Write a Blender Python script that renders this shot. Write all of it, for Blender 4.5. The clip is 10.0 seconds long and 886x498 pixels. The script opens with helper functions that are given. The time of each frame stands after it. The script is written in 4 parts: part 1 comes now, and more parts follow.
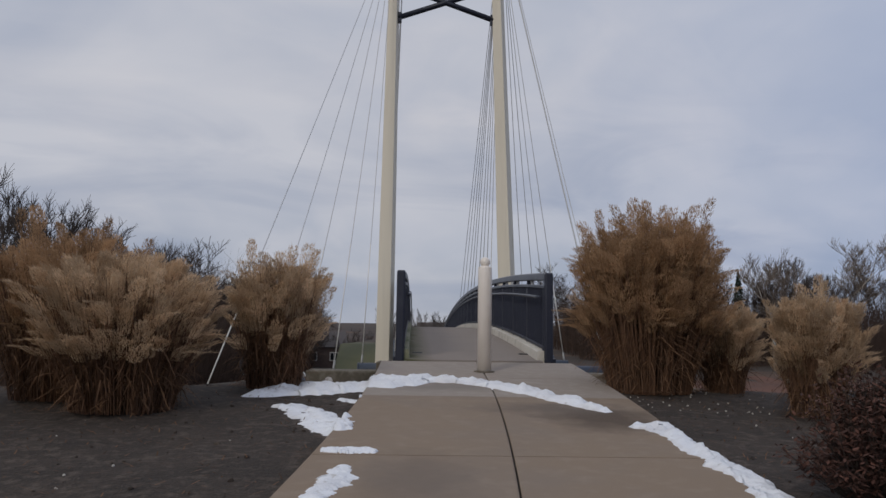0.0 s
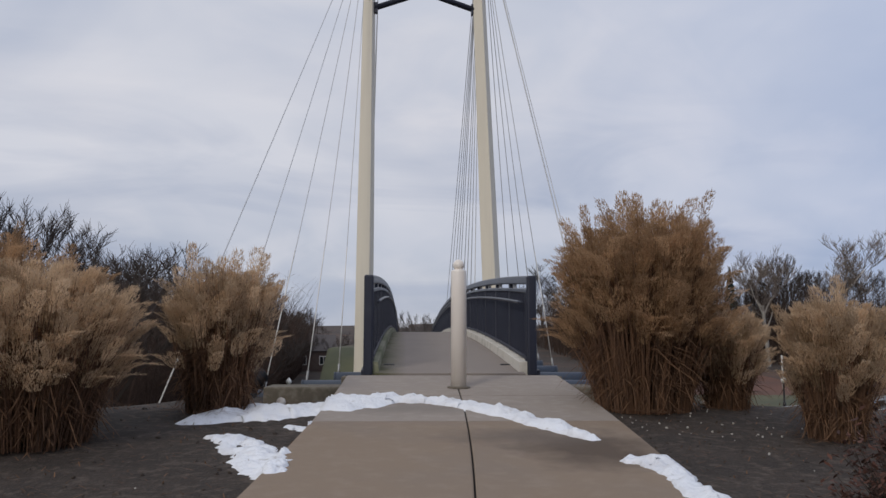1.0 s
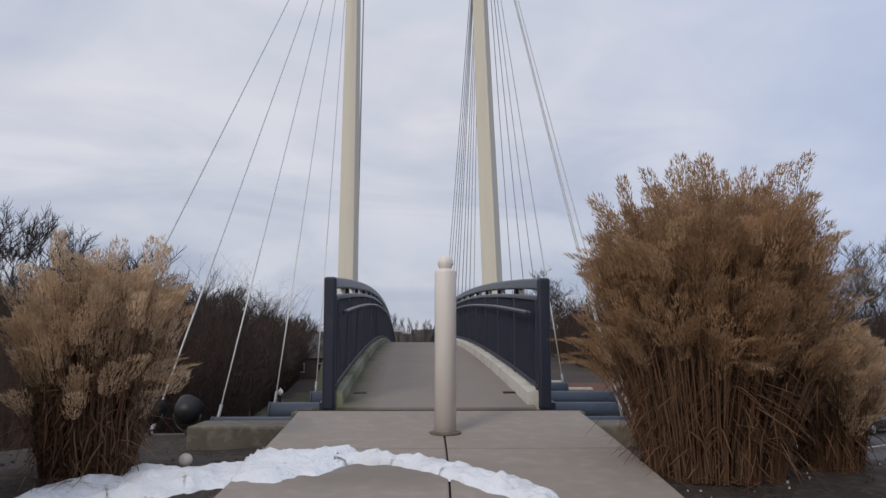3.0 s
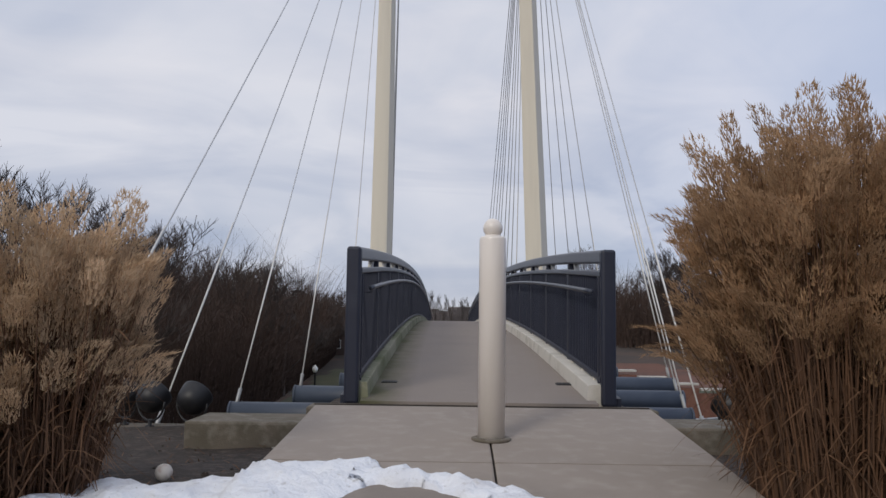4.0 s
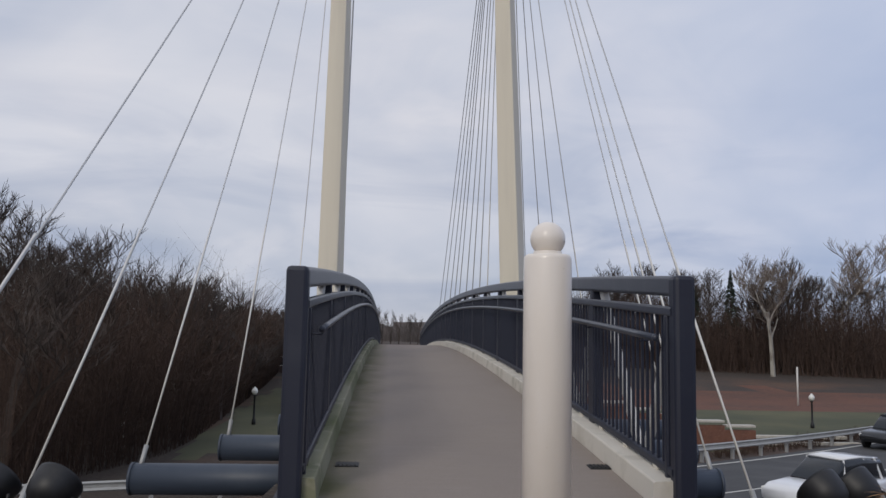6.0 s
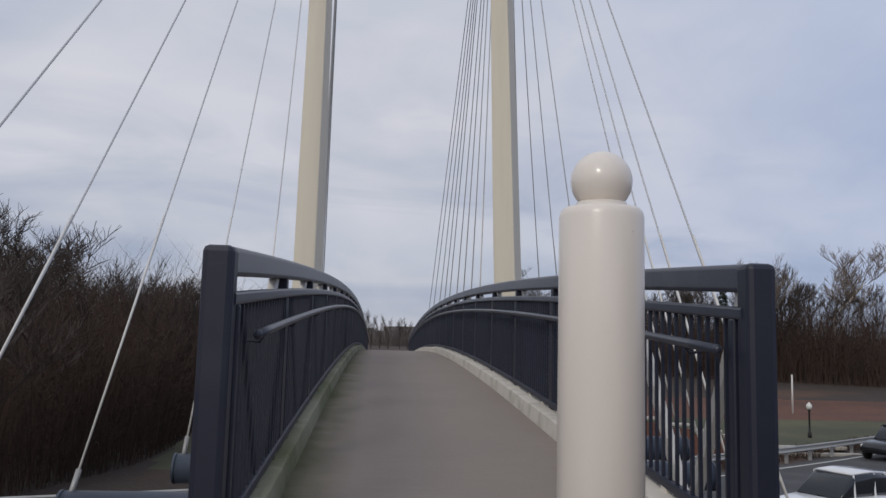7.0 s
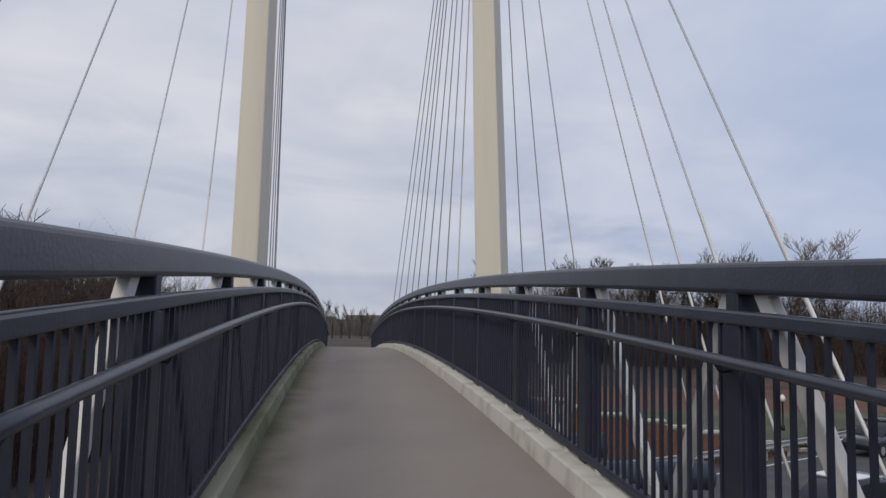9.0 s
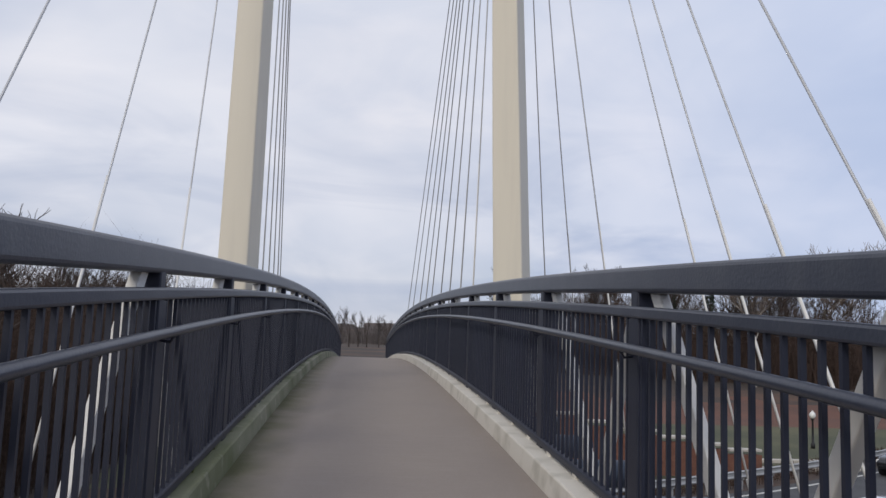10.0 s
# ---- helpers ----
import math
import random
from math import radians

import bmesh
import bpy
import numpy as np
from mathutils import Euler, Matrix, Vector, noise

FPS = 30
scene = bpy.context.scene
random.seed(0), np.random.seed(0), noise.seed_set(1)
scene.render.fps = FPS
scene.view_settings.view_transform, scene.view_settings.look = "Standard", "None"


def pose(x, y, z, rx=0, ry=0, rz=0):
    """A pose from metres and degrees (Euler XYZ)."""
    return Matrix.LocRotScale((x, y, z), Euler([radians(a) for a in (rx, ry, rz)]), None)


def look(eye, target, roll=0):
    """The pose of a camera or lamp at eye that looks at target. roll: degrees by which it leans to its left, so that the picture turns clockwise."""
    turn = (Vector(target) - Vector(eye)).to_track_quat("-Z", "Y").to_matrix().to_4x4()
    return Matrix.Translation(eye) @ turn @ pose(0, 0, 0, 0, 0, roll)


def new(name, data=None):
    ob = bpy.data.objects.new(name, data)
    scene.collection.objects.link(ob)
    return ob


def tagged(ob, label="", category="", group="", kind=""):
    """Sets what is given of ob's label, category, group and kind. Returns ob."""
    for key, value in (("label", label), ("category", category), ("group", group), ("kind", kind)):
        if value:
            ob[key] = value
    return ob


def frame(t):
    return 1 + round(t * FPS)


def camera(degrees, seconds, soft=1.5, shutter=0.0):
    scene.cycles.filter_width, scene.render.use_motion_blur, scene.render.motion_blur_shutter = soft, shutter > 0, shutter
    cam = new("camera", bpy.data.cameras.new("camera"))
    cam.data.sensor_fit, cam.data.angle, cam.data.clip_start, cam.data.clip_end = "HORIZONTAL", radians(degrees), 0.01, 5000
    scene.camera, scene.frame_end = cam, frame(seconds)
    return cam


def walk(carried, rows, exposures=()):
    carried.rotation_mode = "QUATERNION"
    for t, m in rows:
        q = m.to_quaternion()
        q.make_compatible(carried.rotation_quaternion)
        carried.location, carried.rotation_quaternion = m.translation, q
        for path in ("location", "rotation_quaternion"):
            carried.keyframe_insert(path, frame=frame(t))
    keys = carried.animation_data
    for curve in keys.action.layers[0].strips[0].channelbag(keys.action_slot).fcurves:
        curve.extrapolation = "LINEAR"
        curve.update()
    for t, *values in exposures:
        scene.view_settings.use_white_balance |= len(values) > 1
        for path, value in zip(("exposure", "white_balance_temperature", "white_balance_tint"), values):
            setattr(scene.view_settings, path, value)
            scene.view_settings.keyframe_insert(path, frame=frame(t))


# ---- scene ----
cam = camera(57.0, 10.0)
PATH = [
    (0, (-1.033, -13.073, 0.315), (-0.962, -11.087, 0.54), 0.9),
    (0.5, (-0.841, -12.575, 0.435), (-0.689, -10.588, 0.605), -1.3),
    (1, (-0.692, -11.873, 0.464), (-0.6, -9.889, 0.692), 0.1),
    (1.5, (-0.535, -11.101, 0.482), (-0.264, -9.136, 0.735), -0.1),
    (2, (-0.462, -10.368, 0.567), (-0.349, -8.388, 0.824), 0.2),
    (3.5, (-0.332, -8.233, 0.696), (-0.26, -6.246, 0.914), 0.3),
    (4, (-0.36, -7.473, 0.728), (-0.365, -5.481, 0.914), 0.8),
    (4.5, (-0.519, -6.796, 0.779), (-0.665, -4.809, 0.952), 0.8),
    (5, (-0.531, -6.014, 0.889), (-0.492, -4.03, 1.137), -0.9),
    (5.5, (-0.633, -5.315, 0.931), (-0.652, -3.33, 1.17), 1.0),
    (5.7, (-0.675, -5.108, 0.987), (-0.576, -3.123, 1.209), 0.7),
    (7, (-0.522, -3.254, 1.059), (-0.374, -1.274, 1.295), 1.5),
    (7.5, (-0.511, -2.64, 1.07), (-0.501, -0.655, 1.283), 2.2),
    (8, (-0.47, -1.912, 1.196), (-0.331, 0.064, 1.474), 2.1),
    (8.5, (-0.42, -1.375, 1.246), (-0.290, 0.605, 1.509), 2.3),
    (9, (-0.470, -0.728, 1.299), (-0.229, 1.246, 1.509), 1.3),
    (9.5, (-0.349, -0.05, 1.348), (-0.119, 1.93, 1.507), 0.3),
    (10, (-0.225, 0.633, 1.352), (-0.032, 2.609, 1.582), 2.0),
]
walk(cam, [(t, look(eye, target, roll)) for t, eye, target, roll in PATH],
     exposures=((0, -0.42), (0.5, -0.22), (1, -0.16), (2, -0.1), (4, -0.04), (4.5, 0.02), (5, 0.06), (5.5, -0.02), (7, -0.2), (8.5, -0.18), (9, -0.12), (9.5, 0.02), (10, 0.10)))
# ---- light ----
SUN_EL, SUN_AZ = 32.0, 208.0      # degrees above the horizon; compass bearing with +y as north
world = bpy.data.worlds.new("overcast_sky")
scene.world = world
world.use_nodes = True


def sky_nodes():
    nt = world.node_tree
    nd, ln = nt.nodes, nt.links
    back = nd["Background"]
    sky = nd.new("ShaderNodeTexSky")
    sky.sky_type, sky.sun_disc = "NISHITA", False
    sky.sun_elevation, sky.sun_rotation = radians(SUN_EL), radians(SUN_AZ)
    co = nd.new("ShaderNodeTexCoord")
    sep = nd.new("ShaderNodeSeparateXYZ")
    ln.new(co.outputs["Generated"], sep.inputs[0])

    def noise_at(scale, zs, detail, dist):
        m = nd.new("ShaderNodeMapping")
        m.inputs["Scale"].default_value = (scale, scale, scale * zs)
        ln.new(co.outputs["Generated"], m.inputs[0])
        n = nd.new("ShaderNodeTexNoise")
        n.inputs["Scale"].default_value = 1.0
        n.inputs["Detail"].default_value = detail
        n.inputs["Distortion"].default_value = dist
        ln.new(m.outputs[0], n.inputs["Vector"])
        return n.outputs["Fac"]

    def ramp(src, *stops):
        r = nd.new("ShaderNodeValToRGB")
        e = r.color_ramp.elements
        while len(e) < len(stops):
            e.new(0.5)
        for el, (p, c) in zip(e, stops):
            el.position, el.color = p, (*c, 1)
        ln.new(src, r.inputs[0])
        return r.outputs[0]

    def mix(fac, a, b, how="MIX"):
        m = nd.new("ShaderNodeMix")
        m.data_type, m.blend_type = "RGBA", how
        for sock, v in ((m.inputs[0], fac), (m.inputs[6], a), (m.inputs[7], b)):
            if isinstance(v, (int, float)):
                sock.default_value = v
            elif isinstance(v, tuple):
                sock.default_value = (*v, 1)
            else:
                ln.new(v, sock)
        return m.outputs[2]

    blue = mix(1.0, sky.outputs[0], (0.085, 0.088, 0.095), "MULTIPLY")
    veil = ramp(sep.outputs["Z"], (0.0, (0.46, 0.49, 0.57)), (0.10, (0.42, 0.47, 0.60)), (0.20, (0.51, 0.55, 0.67)),
                (0.42, (0.60, 0.65, 0.78)), (1.0, (0.63, 0.69, 0.83)))
    base = mix(0.85, blue, veil)
    big = ramp(noise_at(2.0, 1.9, 4, 0.7), (0.34, (0, 0, 0)), (0.66, (1, 1, 1)))
    cloud = mix(big, base, (0.70, 0.72, 0.80))
    small = ramp(noise_at(4.5, 2.0, 5, 0.7), (0.46, (0, 0, 0)), (0.74, (0.6, 0.6, 0.6)))
    cloud = mix(small, cloud, (0.80, 0.79, 0.84))
    dark = ramp(noise_at(3.0, 4.2, 5, 0.8), (0.34, (0.7, 0.7, 0.7)), (0.54, (0, 0, 0)))
    low = ramp(sep.outputs["Z"], (0.02, (0.6, 0.6, 0.6)), (0.13, (1, 1, 1)), (0.30, (0.1, 0.1, 0.1)))
    dk = mix(1.0, dark, low, "MULTIPLY")
    cloud = mix(dk, cloud, (0.33, 0.40, 0.56))
    east = ramp(sep.outputs["X"], (0.10, (0, 0, 0)), (0.60, (0.5, 0.5, 0.5)))
    cloud = mix(east, cloud, (0.42, 0.53, 0.80))
    ln.new(cloud, back.inputs["Color"])
    back.inputs["Strength"].default_value = 1.0


sky_nodes()
sun = new("sun", bpy.data.lights.new("sun", "SUN"))
sun.data.energy, sun.data.angle, sun.data.color = 1.1, radians(14), (1.0, 0.93, 0.82)
az, el = radians(SUN_AZ), radians(SUN_EL)
sun_dir = Vector((math.sin(az) * math.cos(el), math.cos(az) * math.cos(el), math.sin(el)))
sun.matrix_world = look(sun_dir * 50, (0, 0, 0))


# ---- materials ----
def material(name, base, rough=0.8, metal=0.0, spots=(), bump=0.0, bump_scale=60.0, jitter=0.0, coat=0.0, thin=0.0, toned=False):
    """A principled material. spots: (colour, scale, from, to, amount) layers of noise over the base; jitter: value change from object to object; thin: share of light let through, for dry leaves and plumes; toned: each plume has its own tone."""
    m = bpy.data.materials.new(name)
    m.use_nodes = True
    nt = m.node_tree
    nd, ln = nt.nodes, nt.links
    p = nd["Principled BSDF"]
    p.inputs["Roughness"].default_value, p.inputs["Metallic"].default_value = rough, metal
    p.inputs["Coat Weight"].default_value = coat
    geo = nd.new("ShaderNodeNewGeometry")
    rgb = nd.new("ShaderNodeRGB")
    rgb.outputs[0].default_value = (*base, 1)
    out = rgb.outputs[0]
    for col, scale, lo, hi, amount in spots:
        n = nd.new("ShaderNodeTexNoise")
        n.inputs["Scale"].default_value, n.inputs["Detail"].default_value = (scale if not isinstance(scale, tuple) else 1.0), 5
        if isinstance(scale, tuple):
            mp = nd.new("ShaderNodeMapping")
            mp.inputs["Scale"].default_value = scale
            ln.new(geo.outputs["Position"], mp.inputs[0])
            ln.new(mp.outputs[0], n.inputs["Vector"])
        else:
            ln.new(geo.outputs["Position"], n.inputs["Vector"])
        r = nd.new("ShaderNodeMapRange")
        r.inputs[1].default_value, r.inputs[2].default_value, r.inputs[4].default_value = lo, hi, amount
        ln.new(n.outputs["Fac"], r.inputs[0])
        x = nd.new("ShaderNodeMix")
        x.data_type = "RGBA"
        ln.new(r.outputs[0], x.inputs[0])
        ln.new(out, x.inputs[6])
        x.inputs[7].default_value = (*col, 1)
        out = x.outputs[2]
    if toned:
        at = nd.new("ShaderNodeAttribute")
        at.attribute_name = "tone"
        h = nd.new("ShaderNodeHueSaturation")
        ln.new(at.outputs["Fac"], h.inputs["Value"])
        ln.new(out, h.inputs["Color"])
        out = h.outputs[0]
    if jitter:
        info = nd.new("ShaderNodeObjectInfo")
        add = nd.new("ShaderNodeMath")
        add.operation = "ADD"
        ln.new(info.outputs["Random"], add.inputs[0])
        ln.new(geo.outputs["Random Per Island"], add.inputs[1])
        fr = nd.new("ShaderNodeMath")
        fr.operation = "FRACT"
        ln.new(add.outputs[0], fr.inputs[0])
        r = nd.new("ShaderNodeMapRange")
        r.inputs[3].default_value, r.inputs[4].default_value = 1 - jitter, 1 + jitter
        ln.new(fr.outputs[0], r.inputs[0])
        h = nd.new("ShaderNodeHueSaturation")
        ln.new(r.outputs[0], h.inputs["Value"])
        ln.new(out, h.inputs["Color"])
        out = h.outputs[0]
    ln.new(out, p.inputs["Base Color"])
    if bump:
        n = nd.new("ShaderNodeTexNoise")
        n.inputs["Scale"].default_value, n.inputs["Detail"].default_value = bump_scale, 6
        ln.new(geo.outputs["Position"], n.inputs["Vector"])
        b = nd.new("ShaderNodeBump")
        b.inputs["Strength"].default_value, b.inputs["Distance"].default_value = bump, 0.02
        ln.new(n.outputs["Fac"], b.inputs["Height"])
        ln.new(b.outputs[0], p.inputs["Normal"])
    if thin:
        tr = nd.new("ShaderNodeBsdfTranslucent")
        ln.new(out, tr.inputs["Color"])
        ms = nd.new("ShaderNodeMixShader")
        ms.inputs[0].default_value = thin
        ln.new(p.outputs[0], ms.inputs[1])
        ln.new(tr.outputs[0], ms.inputs[2])
        ln.new(ms.outputs[0], nd["Material Output"].inputs["Surface"])
    return m


M_PATH = material("tan_concrete", (0.252, 0.186, 0.130), 0.85, spots=[((0.22, 0.175, 0.14), 0.9, 0.45, 0.75, 0.7), ((0.33, 0.26, 0.20), 6.0, 0.5, 0.8, 0.5),
                  ((0.16, 0.13, 0.11), 45.0, 0.60, 0.75, 0.35)], bump=0.25, bump_scale=90)
M_APRON = material("grey_concrete_apron", (0.31, 0.262, 0.222), 0.85, spots=[((0.26, 0.22, 0.19), 1.1, 0.45, 0.75, 0.6), ((0.43, 0.38, 0.33), 7.0, 0.5, 0.8, 0.5)], bump=0.22, bump_scale=90)
M_DECK = material("deck_concrete", (0.272, 0.230, 0.200), 0.88, spots=[((0.23, 0.195, 0.178), 0.8, 0.45, 0.75, 0.5), ((0.35, 0.305, 0.28), (3.0, 40.0, 3.0), 0.5, 0.8, 0.25), ((0.20, 0.17, 0.155), 60.0, 0.55, 0.7, 0.4)], bump=0.3, bump_scale=120)


def add_moss(m):
    """Green algae that has crept out from the shaded curb."""
    nt = m.node_tree
    nd, ln = nt.nodes, nt.links
    p = nd["Principled BSDF"]
    src = p.inputs["Base Color"].links[0].from_socket
    geo = nd.new("ShaderNodeNewGeometry")
    sep = nd.new("ShaderNodeSeparateXYZ")
    ln.new(geo.outputs["Position"], sep.inputs[0])
    n = nd.new("ShaderNodeTexNoise")
    n.inputs["Scale"].default_value, n.inputs["Detail"].default_value = 2.2, 6
    ln.new(geo.outputs["Position"], n.inputs["Vector"])
    a = nd.new("ShaderNodeMapRange")
    a.inputs[1].default_value, a.inputs[2].default_value, a.inputs[3].default_value, a.inputs[4].default_value = -1.13, -0.66, 1.25, 0.0
    ln.new(sep.outputs["X"], a.inputs[0])
    b = nd.new("ShaderNodeMapRange")
    b.inputs[1].default_value, b.inputs[2].default_value, b.inputs[3].default_value = 0.25, 0.65, 0.35
    ln.new(n.outputs["Fac"], b.inputs[0])
    mu = nd.new("ShaderNodeMath")
    mu.operation, mu.use_clamp = "MULTIPLY", True
    ln.new(a.outputs[0], mu.inputs[0])
    ln.new(b.outputs[0], mu.inputs[1])
    x = nd.new("ShaderNodeMix")
    x.data_type = "RGBA"
    ln.new(mu.outputs[0], x.inputs[0])
    ln.new(src, x.inputs[6])
    x.inputs[7].default_value = (0.085, 0.085, 0.035, 1)
    ln.new(x.outputs[2], p.inputs["Base Color"])


add_moss(M_DECK)


def add_stain(m, cx, cy, rx, ry, colour, amount):
    """A damp patch with a ragged outline, soaked into a slab."""
    nt = m.node_tree
    nd, ln = nt.nodes, nt.links
    p = nd["Principled BSDF"]
    src = p.inputs["Base Color"].links[0].from_socket
    geo = nd.new("ShaderNodeNewGeometry")
    mp = nd.new("ShaderNodeMapping")
    mp.inputs["Location"].default_value = (-cx / rx, -cy / ry, 0)
    mp.inputs["Scale"].default_value = (1 / rx, 1 / ry, 0)
    ln.new(geo.outputs["Position"], mp.inputs[0])
    n = nd.new("ShaderNodeTexNoise")
    n.inputs["Scale"].default_value, n.inputs["Detail"].default_value = 4.0, 6
    ln.new(geo.outputs["Position"], n.inputs["Vector"])
    le = nd.new("ShaderNodeVectorMath")
    le.operation = "LENGTH"
    ln.new(mp.outputs[0], le.inputs[0])
    ad = nd.new("ShaderNodeMath")
    ad.operation = "ADD"
    ln.new(le.outputs["Value"], ad.inputs[0])
    ln.new(n.outputs["Fac"], ad.inputs[1])
    r = nd.new("ShaderNodeMapRange")
    r.inputs[1].default_value, r.inputs[2].default_value, r.inputs[3].default_value, r.inputs[4].default_value = 0.8, 1.5, amount, 0.0
    ln.new(ad.outputs[0], r.inputs[0])
    x = nd.new("ShaderNodeMix")
    x.data_type = "RGBA"
    ln.new(r.outputs[0], x.inputs[0])
    ln.new(src, x.inputs[6])
    x.inputs[7].default_value = (*colour, 1)
    ln.new(x.outputs[2], p.inputs["Base Color"])


add_stain(M_PATH, 0.85, -5.1, 0.75, 0.9, (0.085, 0.058, 0.040), 0.9)
add_stain(M_PATH, 0.35, -4.6, 0.9, 0.5, (0.13, 0.10, 0.08), 0.7)
add_stain(M_PATH, -1.0, -7.6, 0.5, 1.1, (0.15, 0.115, 0.09), 0.6)
add_stain(M_APRON, -0.5, -2.9, 1.2, 0.6, (0.20, 0.17, 0.145), 0.7)
M_CURB = material("pale_curb", (0.64, 0.60, 0.53), 0.75, spots=[((0.30, 0.28, 0.22), 3.0, 0.5, 0.75, 0.7), ((0.30, 0.26, 0.18), 1.4, 0.62, 0.8, 0.5)], bump=0.1)
M_CURB_MOSS = material("mossy_curb", (0.27, 0.265, 0.19), 0.85, spots=[((0.10, 0.115, 0.045), 1.1, 0.38, 0.68, 0.9), ((0.42, 0.40, 0.33), 6.0, 0.58, 0.8, 0.7)], bump=0.1)
M_ABUT = material("abutment_concrete", (0.155, 0.130, 0.10), 0.9, spots=[((0.09, 0.08, 0.055), 2.2, 0.4, 0.7, 0.8), ((0.34, 0.31, 0.27), 9.0, 0.5, 0.8, 0.5)], bump=0.35)
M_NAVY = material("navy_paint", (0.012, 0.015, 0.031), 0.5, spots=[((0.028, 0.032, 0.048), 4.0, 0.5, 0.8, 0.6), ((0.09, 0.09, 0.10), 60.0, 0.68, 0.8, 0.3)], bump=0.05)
# lighter than M_NAVY, with pale flecks; for top chord, upper rail and handrail
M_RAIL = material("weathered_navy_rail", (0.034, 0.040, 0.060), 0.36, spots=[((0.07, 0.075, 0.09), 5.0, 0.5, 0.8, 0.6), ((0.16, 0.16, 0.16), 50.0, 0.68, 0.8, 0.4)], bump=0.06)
M_PIPE = material("blue_grey_pipe", (0.042, 0.055, 0.080), 0.5, spots=[((0.07, 0.085, 0.11), 3.0, 0.45, 0.8, 0.6)], bump=0.05)
M_CREAM = material("cream_paint", (0.72, 0.66, 0.54), 0.55, spots=[((0.60, 0.55, 0.46), (6.0, 6.0, 0.4), 0.5, 0.8, 0.5)], bump=0.05)
M_WHITE = material("white_paint", (0.70, 0.68, 0.64), 0.5, spots=[((0.48, 0.45, 0.40), 3.0, 0.55, 0.8, 0.5)], bump=0.05)
M_BOLLARD = material("bollard_paint", (0.80, 0.735, 0.665), 0.28, spots=[((0.66, 0.61, 0.54), (8.0, 8.0, 1.0), 0.5, 0.85, 0.5), ((0.45, 0.38, 0.3), 70.0, 0.72, 0.8, 0.4)], bump=0.03, coat=0.2)
M_CABLE = material("steel_cable", (0.50, 0.50, 0.50), 0.45, 0.4)
M_DARK = material("dark_metal", (0.012, 0.012, 0.014), 0.5, spots=[((0.03, 0.028, 0.026), 12.0, 0.5, 0.8, 0.6)])
M_JOINT = material("joint_seal", (0.035, 0.028, 0.024), 0.9)
M_SOIL = material("dark_mulch", (0.044, 0.031, 0.023), 0.95, spots=[((0.028, 0.020, 0.015), 1.6, 0.42, 0.62, 0.8), ((0.11, 0.085, 0.066), 9.0, 0.50, 0.68, 0.7), ((0.02, 0.016, 0.014), 28.0, 0.52, 0.64, 0.7), ((0.20, 0.17, 0.14), 75.0, 0.62, 0.70, 0.6)], bump=1.0, bump_scale=32)
M_LAWN = material("winter_lawn", (0.060, 0.064, 0.034), 0.95, spots=[((0.13, 0.12, 0.06), 0.12, 0.4, 0.7, 0.7), ((0.06, 0.075, 0.03), 1.5, 0.5, 0.8, 0.5)], bump=0.6, bump_scale=8)
M_LEAF = material("leaf_litter", (0.042, 0.029, 0.022), 0.95, spots=[((0.16, 0.075, 0.04), 0.08, 0.5, 0.7, 0.7), ((0.045, 0.035, 0.028), 0.7, 0.45, 0.75, 0.6), ((0.12, 0.10, 0.075), 5.0, 0.5, 0.8, 0.5)], bump=1.0, bump_scale=5)
M_ASPHALT = material("asphalt", (0.055, 0.055, 0.058), 0.85, spots=[((0.11, 0.11, 0.11), 0.5, 0.45, 0.75, 0.5), ((0.05, 0.05, 0.052), 4.0, 0.5, 0.8, 0.5)], bump=0.3)
M_PAINT = material("road_paint", (0.55, 0.54, 0.50), 0.7)
M_GALV = material("galvanised", (0.38, 0.38, 0.37), 0.5, 0.3, spots=[((0.25, 0.24, 0.23), 2.0, 0.45, 0.8, 0.6)])
M_SNOW = material("old_snow", (0.82, 0.84, 0.88), 0.7, spots=[((0.62, 0.62, 0.65), 3.0, 0.50, 0.72, 0.7), ((0.38, 0.35, 0.32), 14.0, 0.62, 0.74, 0.6), ((0.30, 0.27, 0.24), 60.0, 0.66, 0.74, 0.5)], bump=1.0, bump_scale=24)
M_STEM = material("dry_cane", (0.115, 0.058, 0.030), 0.8, jitter=0.5)
M_BLADE = material("dry_blade", (0.150, 0.080, 0.042), 0.8, jitter=0.55, thin=0.3)
M_PLUME = material("tan_plume", (0.50, 0.325, 0.185), 0.95, spots=[((0.30, 0.18, 0.095), 5.0, 0.45, 0.65, 0.7)], jitter=0.10, thin=0.45, toned=True)
M_PLUME_PALE = material("pale_plume", (0.63, 0.47, 0.315), 0.95, spots=[((0.42, 0.28, 0.16), 5.0, 0.45, 0.65, 0.7)], jitter=0.10, thin=0.45, toned=True)
M_BARK = material("grey_bark", (0.058, 0.044, 0.037), 0.9, spots=[((0.05, 0.04, 0.035), 2.0, 0.4, 0.7, 0.6)], jitter=0.25)
M_BARK_PALE = material("pale_bark", (0.42, 0.39, 0.34), 0.85, spots=[((0.16, 0.13, 0.11), 0.8, 0.45, 0.65, 0.8)])
M_TWIG = material("tan_twigs", (0.17, 0.135, 0.11), 0.9, jitter=0.3)
M_REDLEAF = material("fallen_red_leaves", (0.125, 0.052, 0.032), 0.95, spots=[((0.075, 0.040, 0.028), 0.15, 0.42, 0.65, 0.8), ((0.19, 0.085, 0.05), 2.0, 0.5, 0.75, 0.6)], bump=0.8, bump_scale=5)
M_BRUSH = material("brown_brush", (0.058, 0.036, 0.027), 0.95, jitter=0.45)
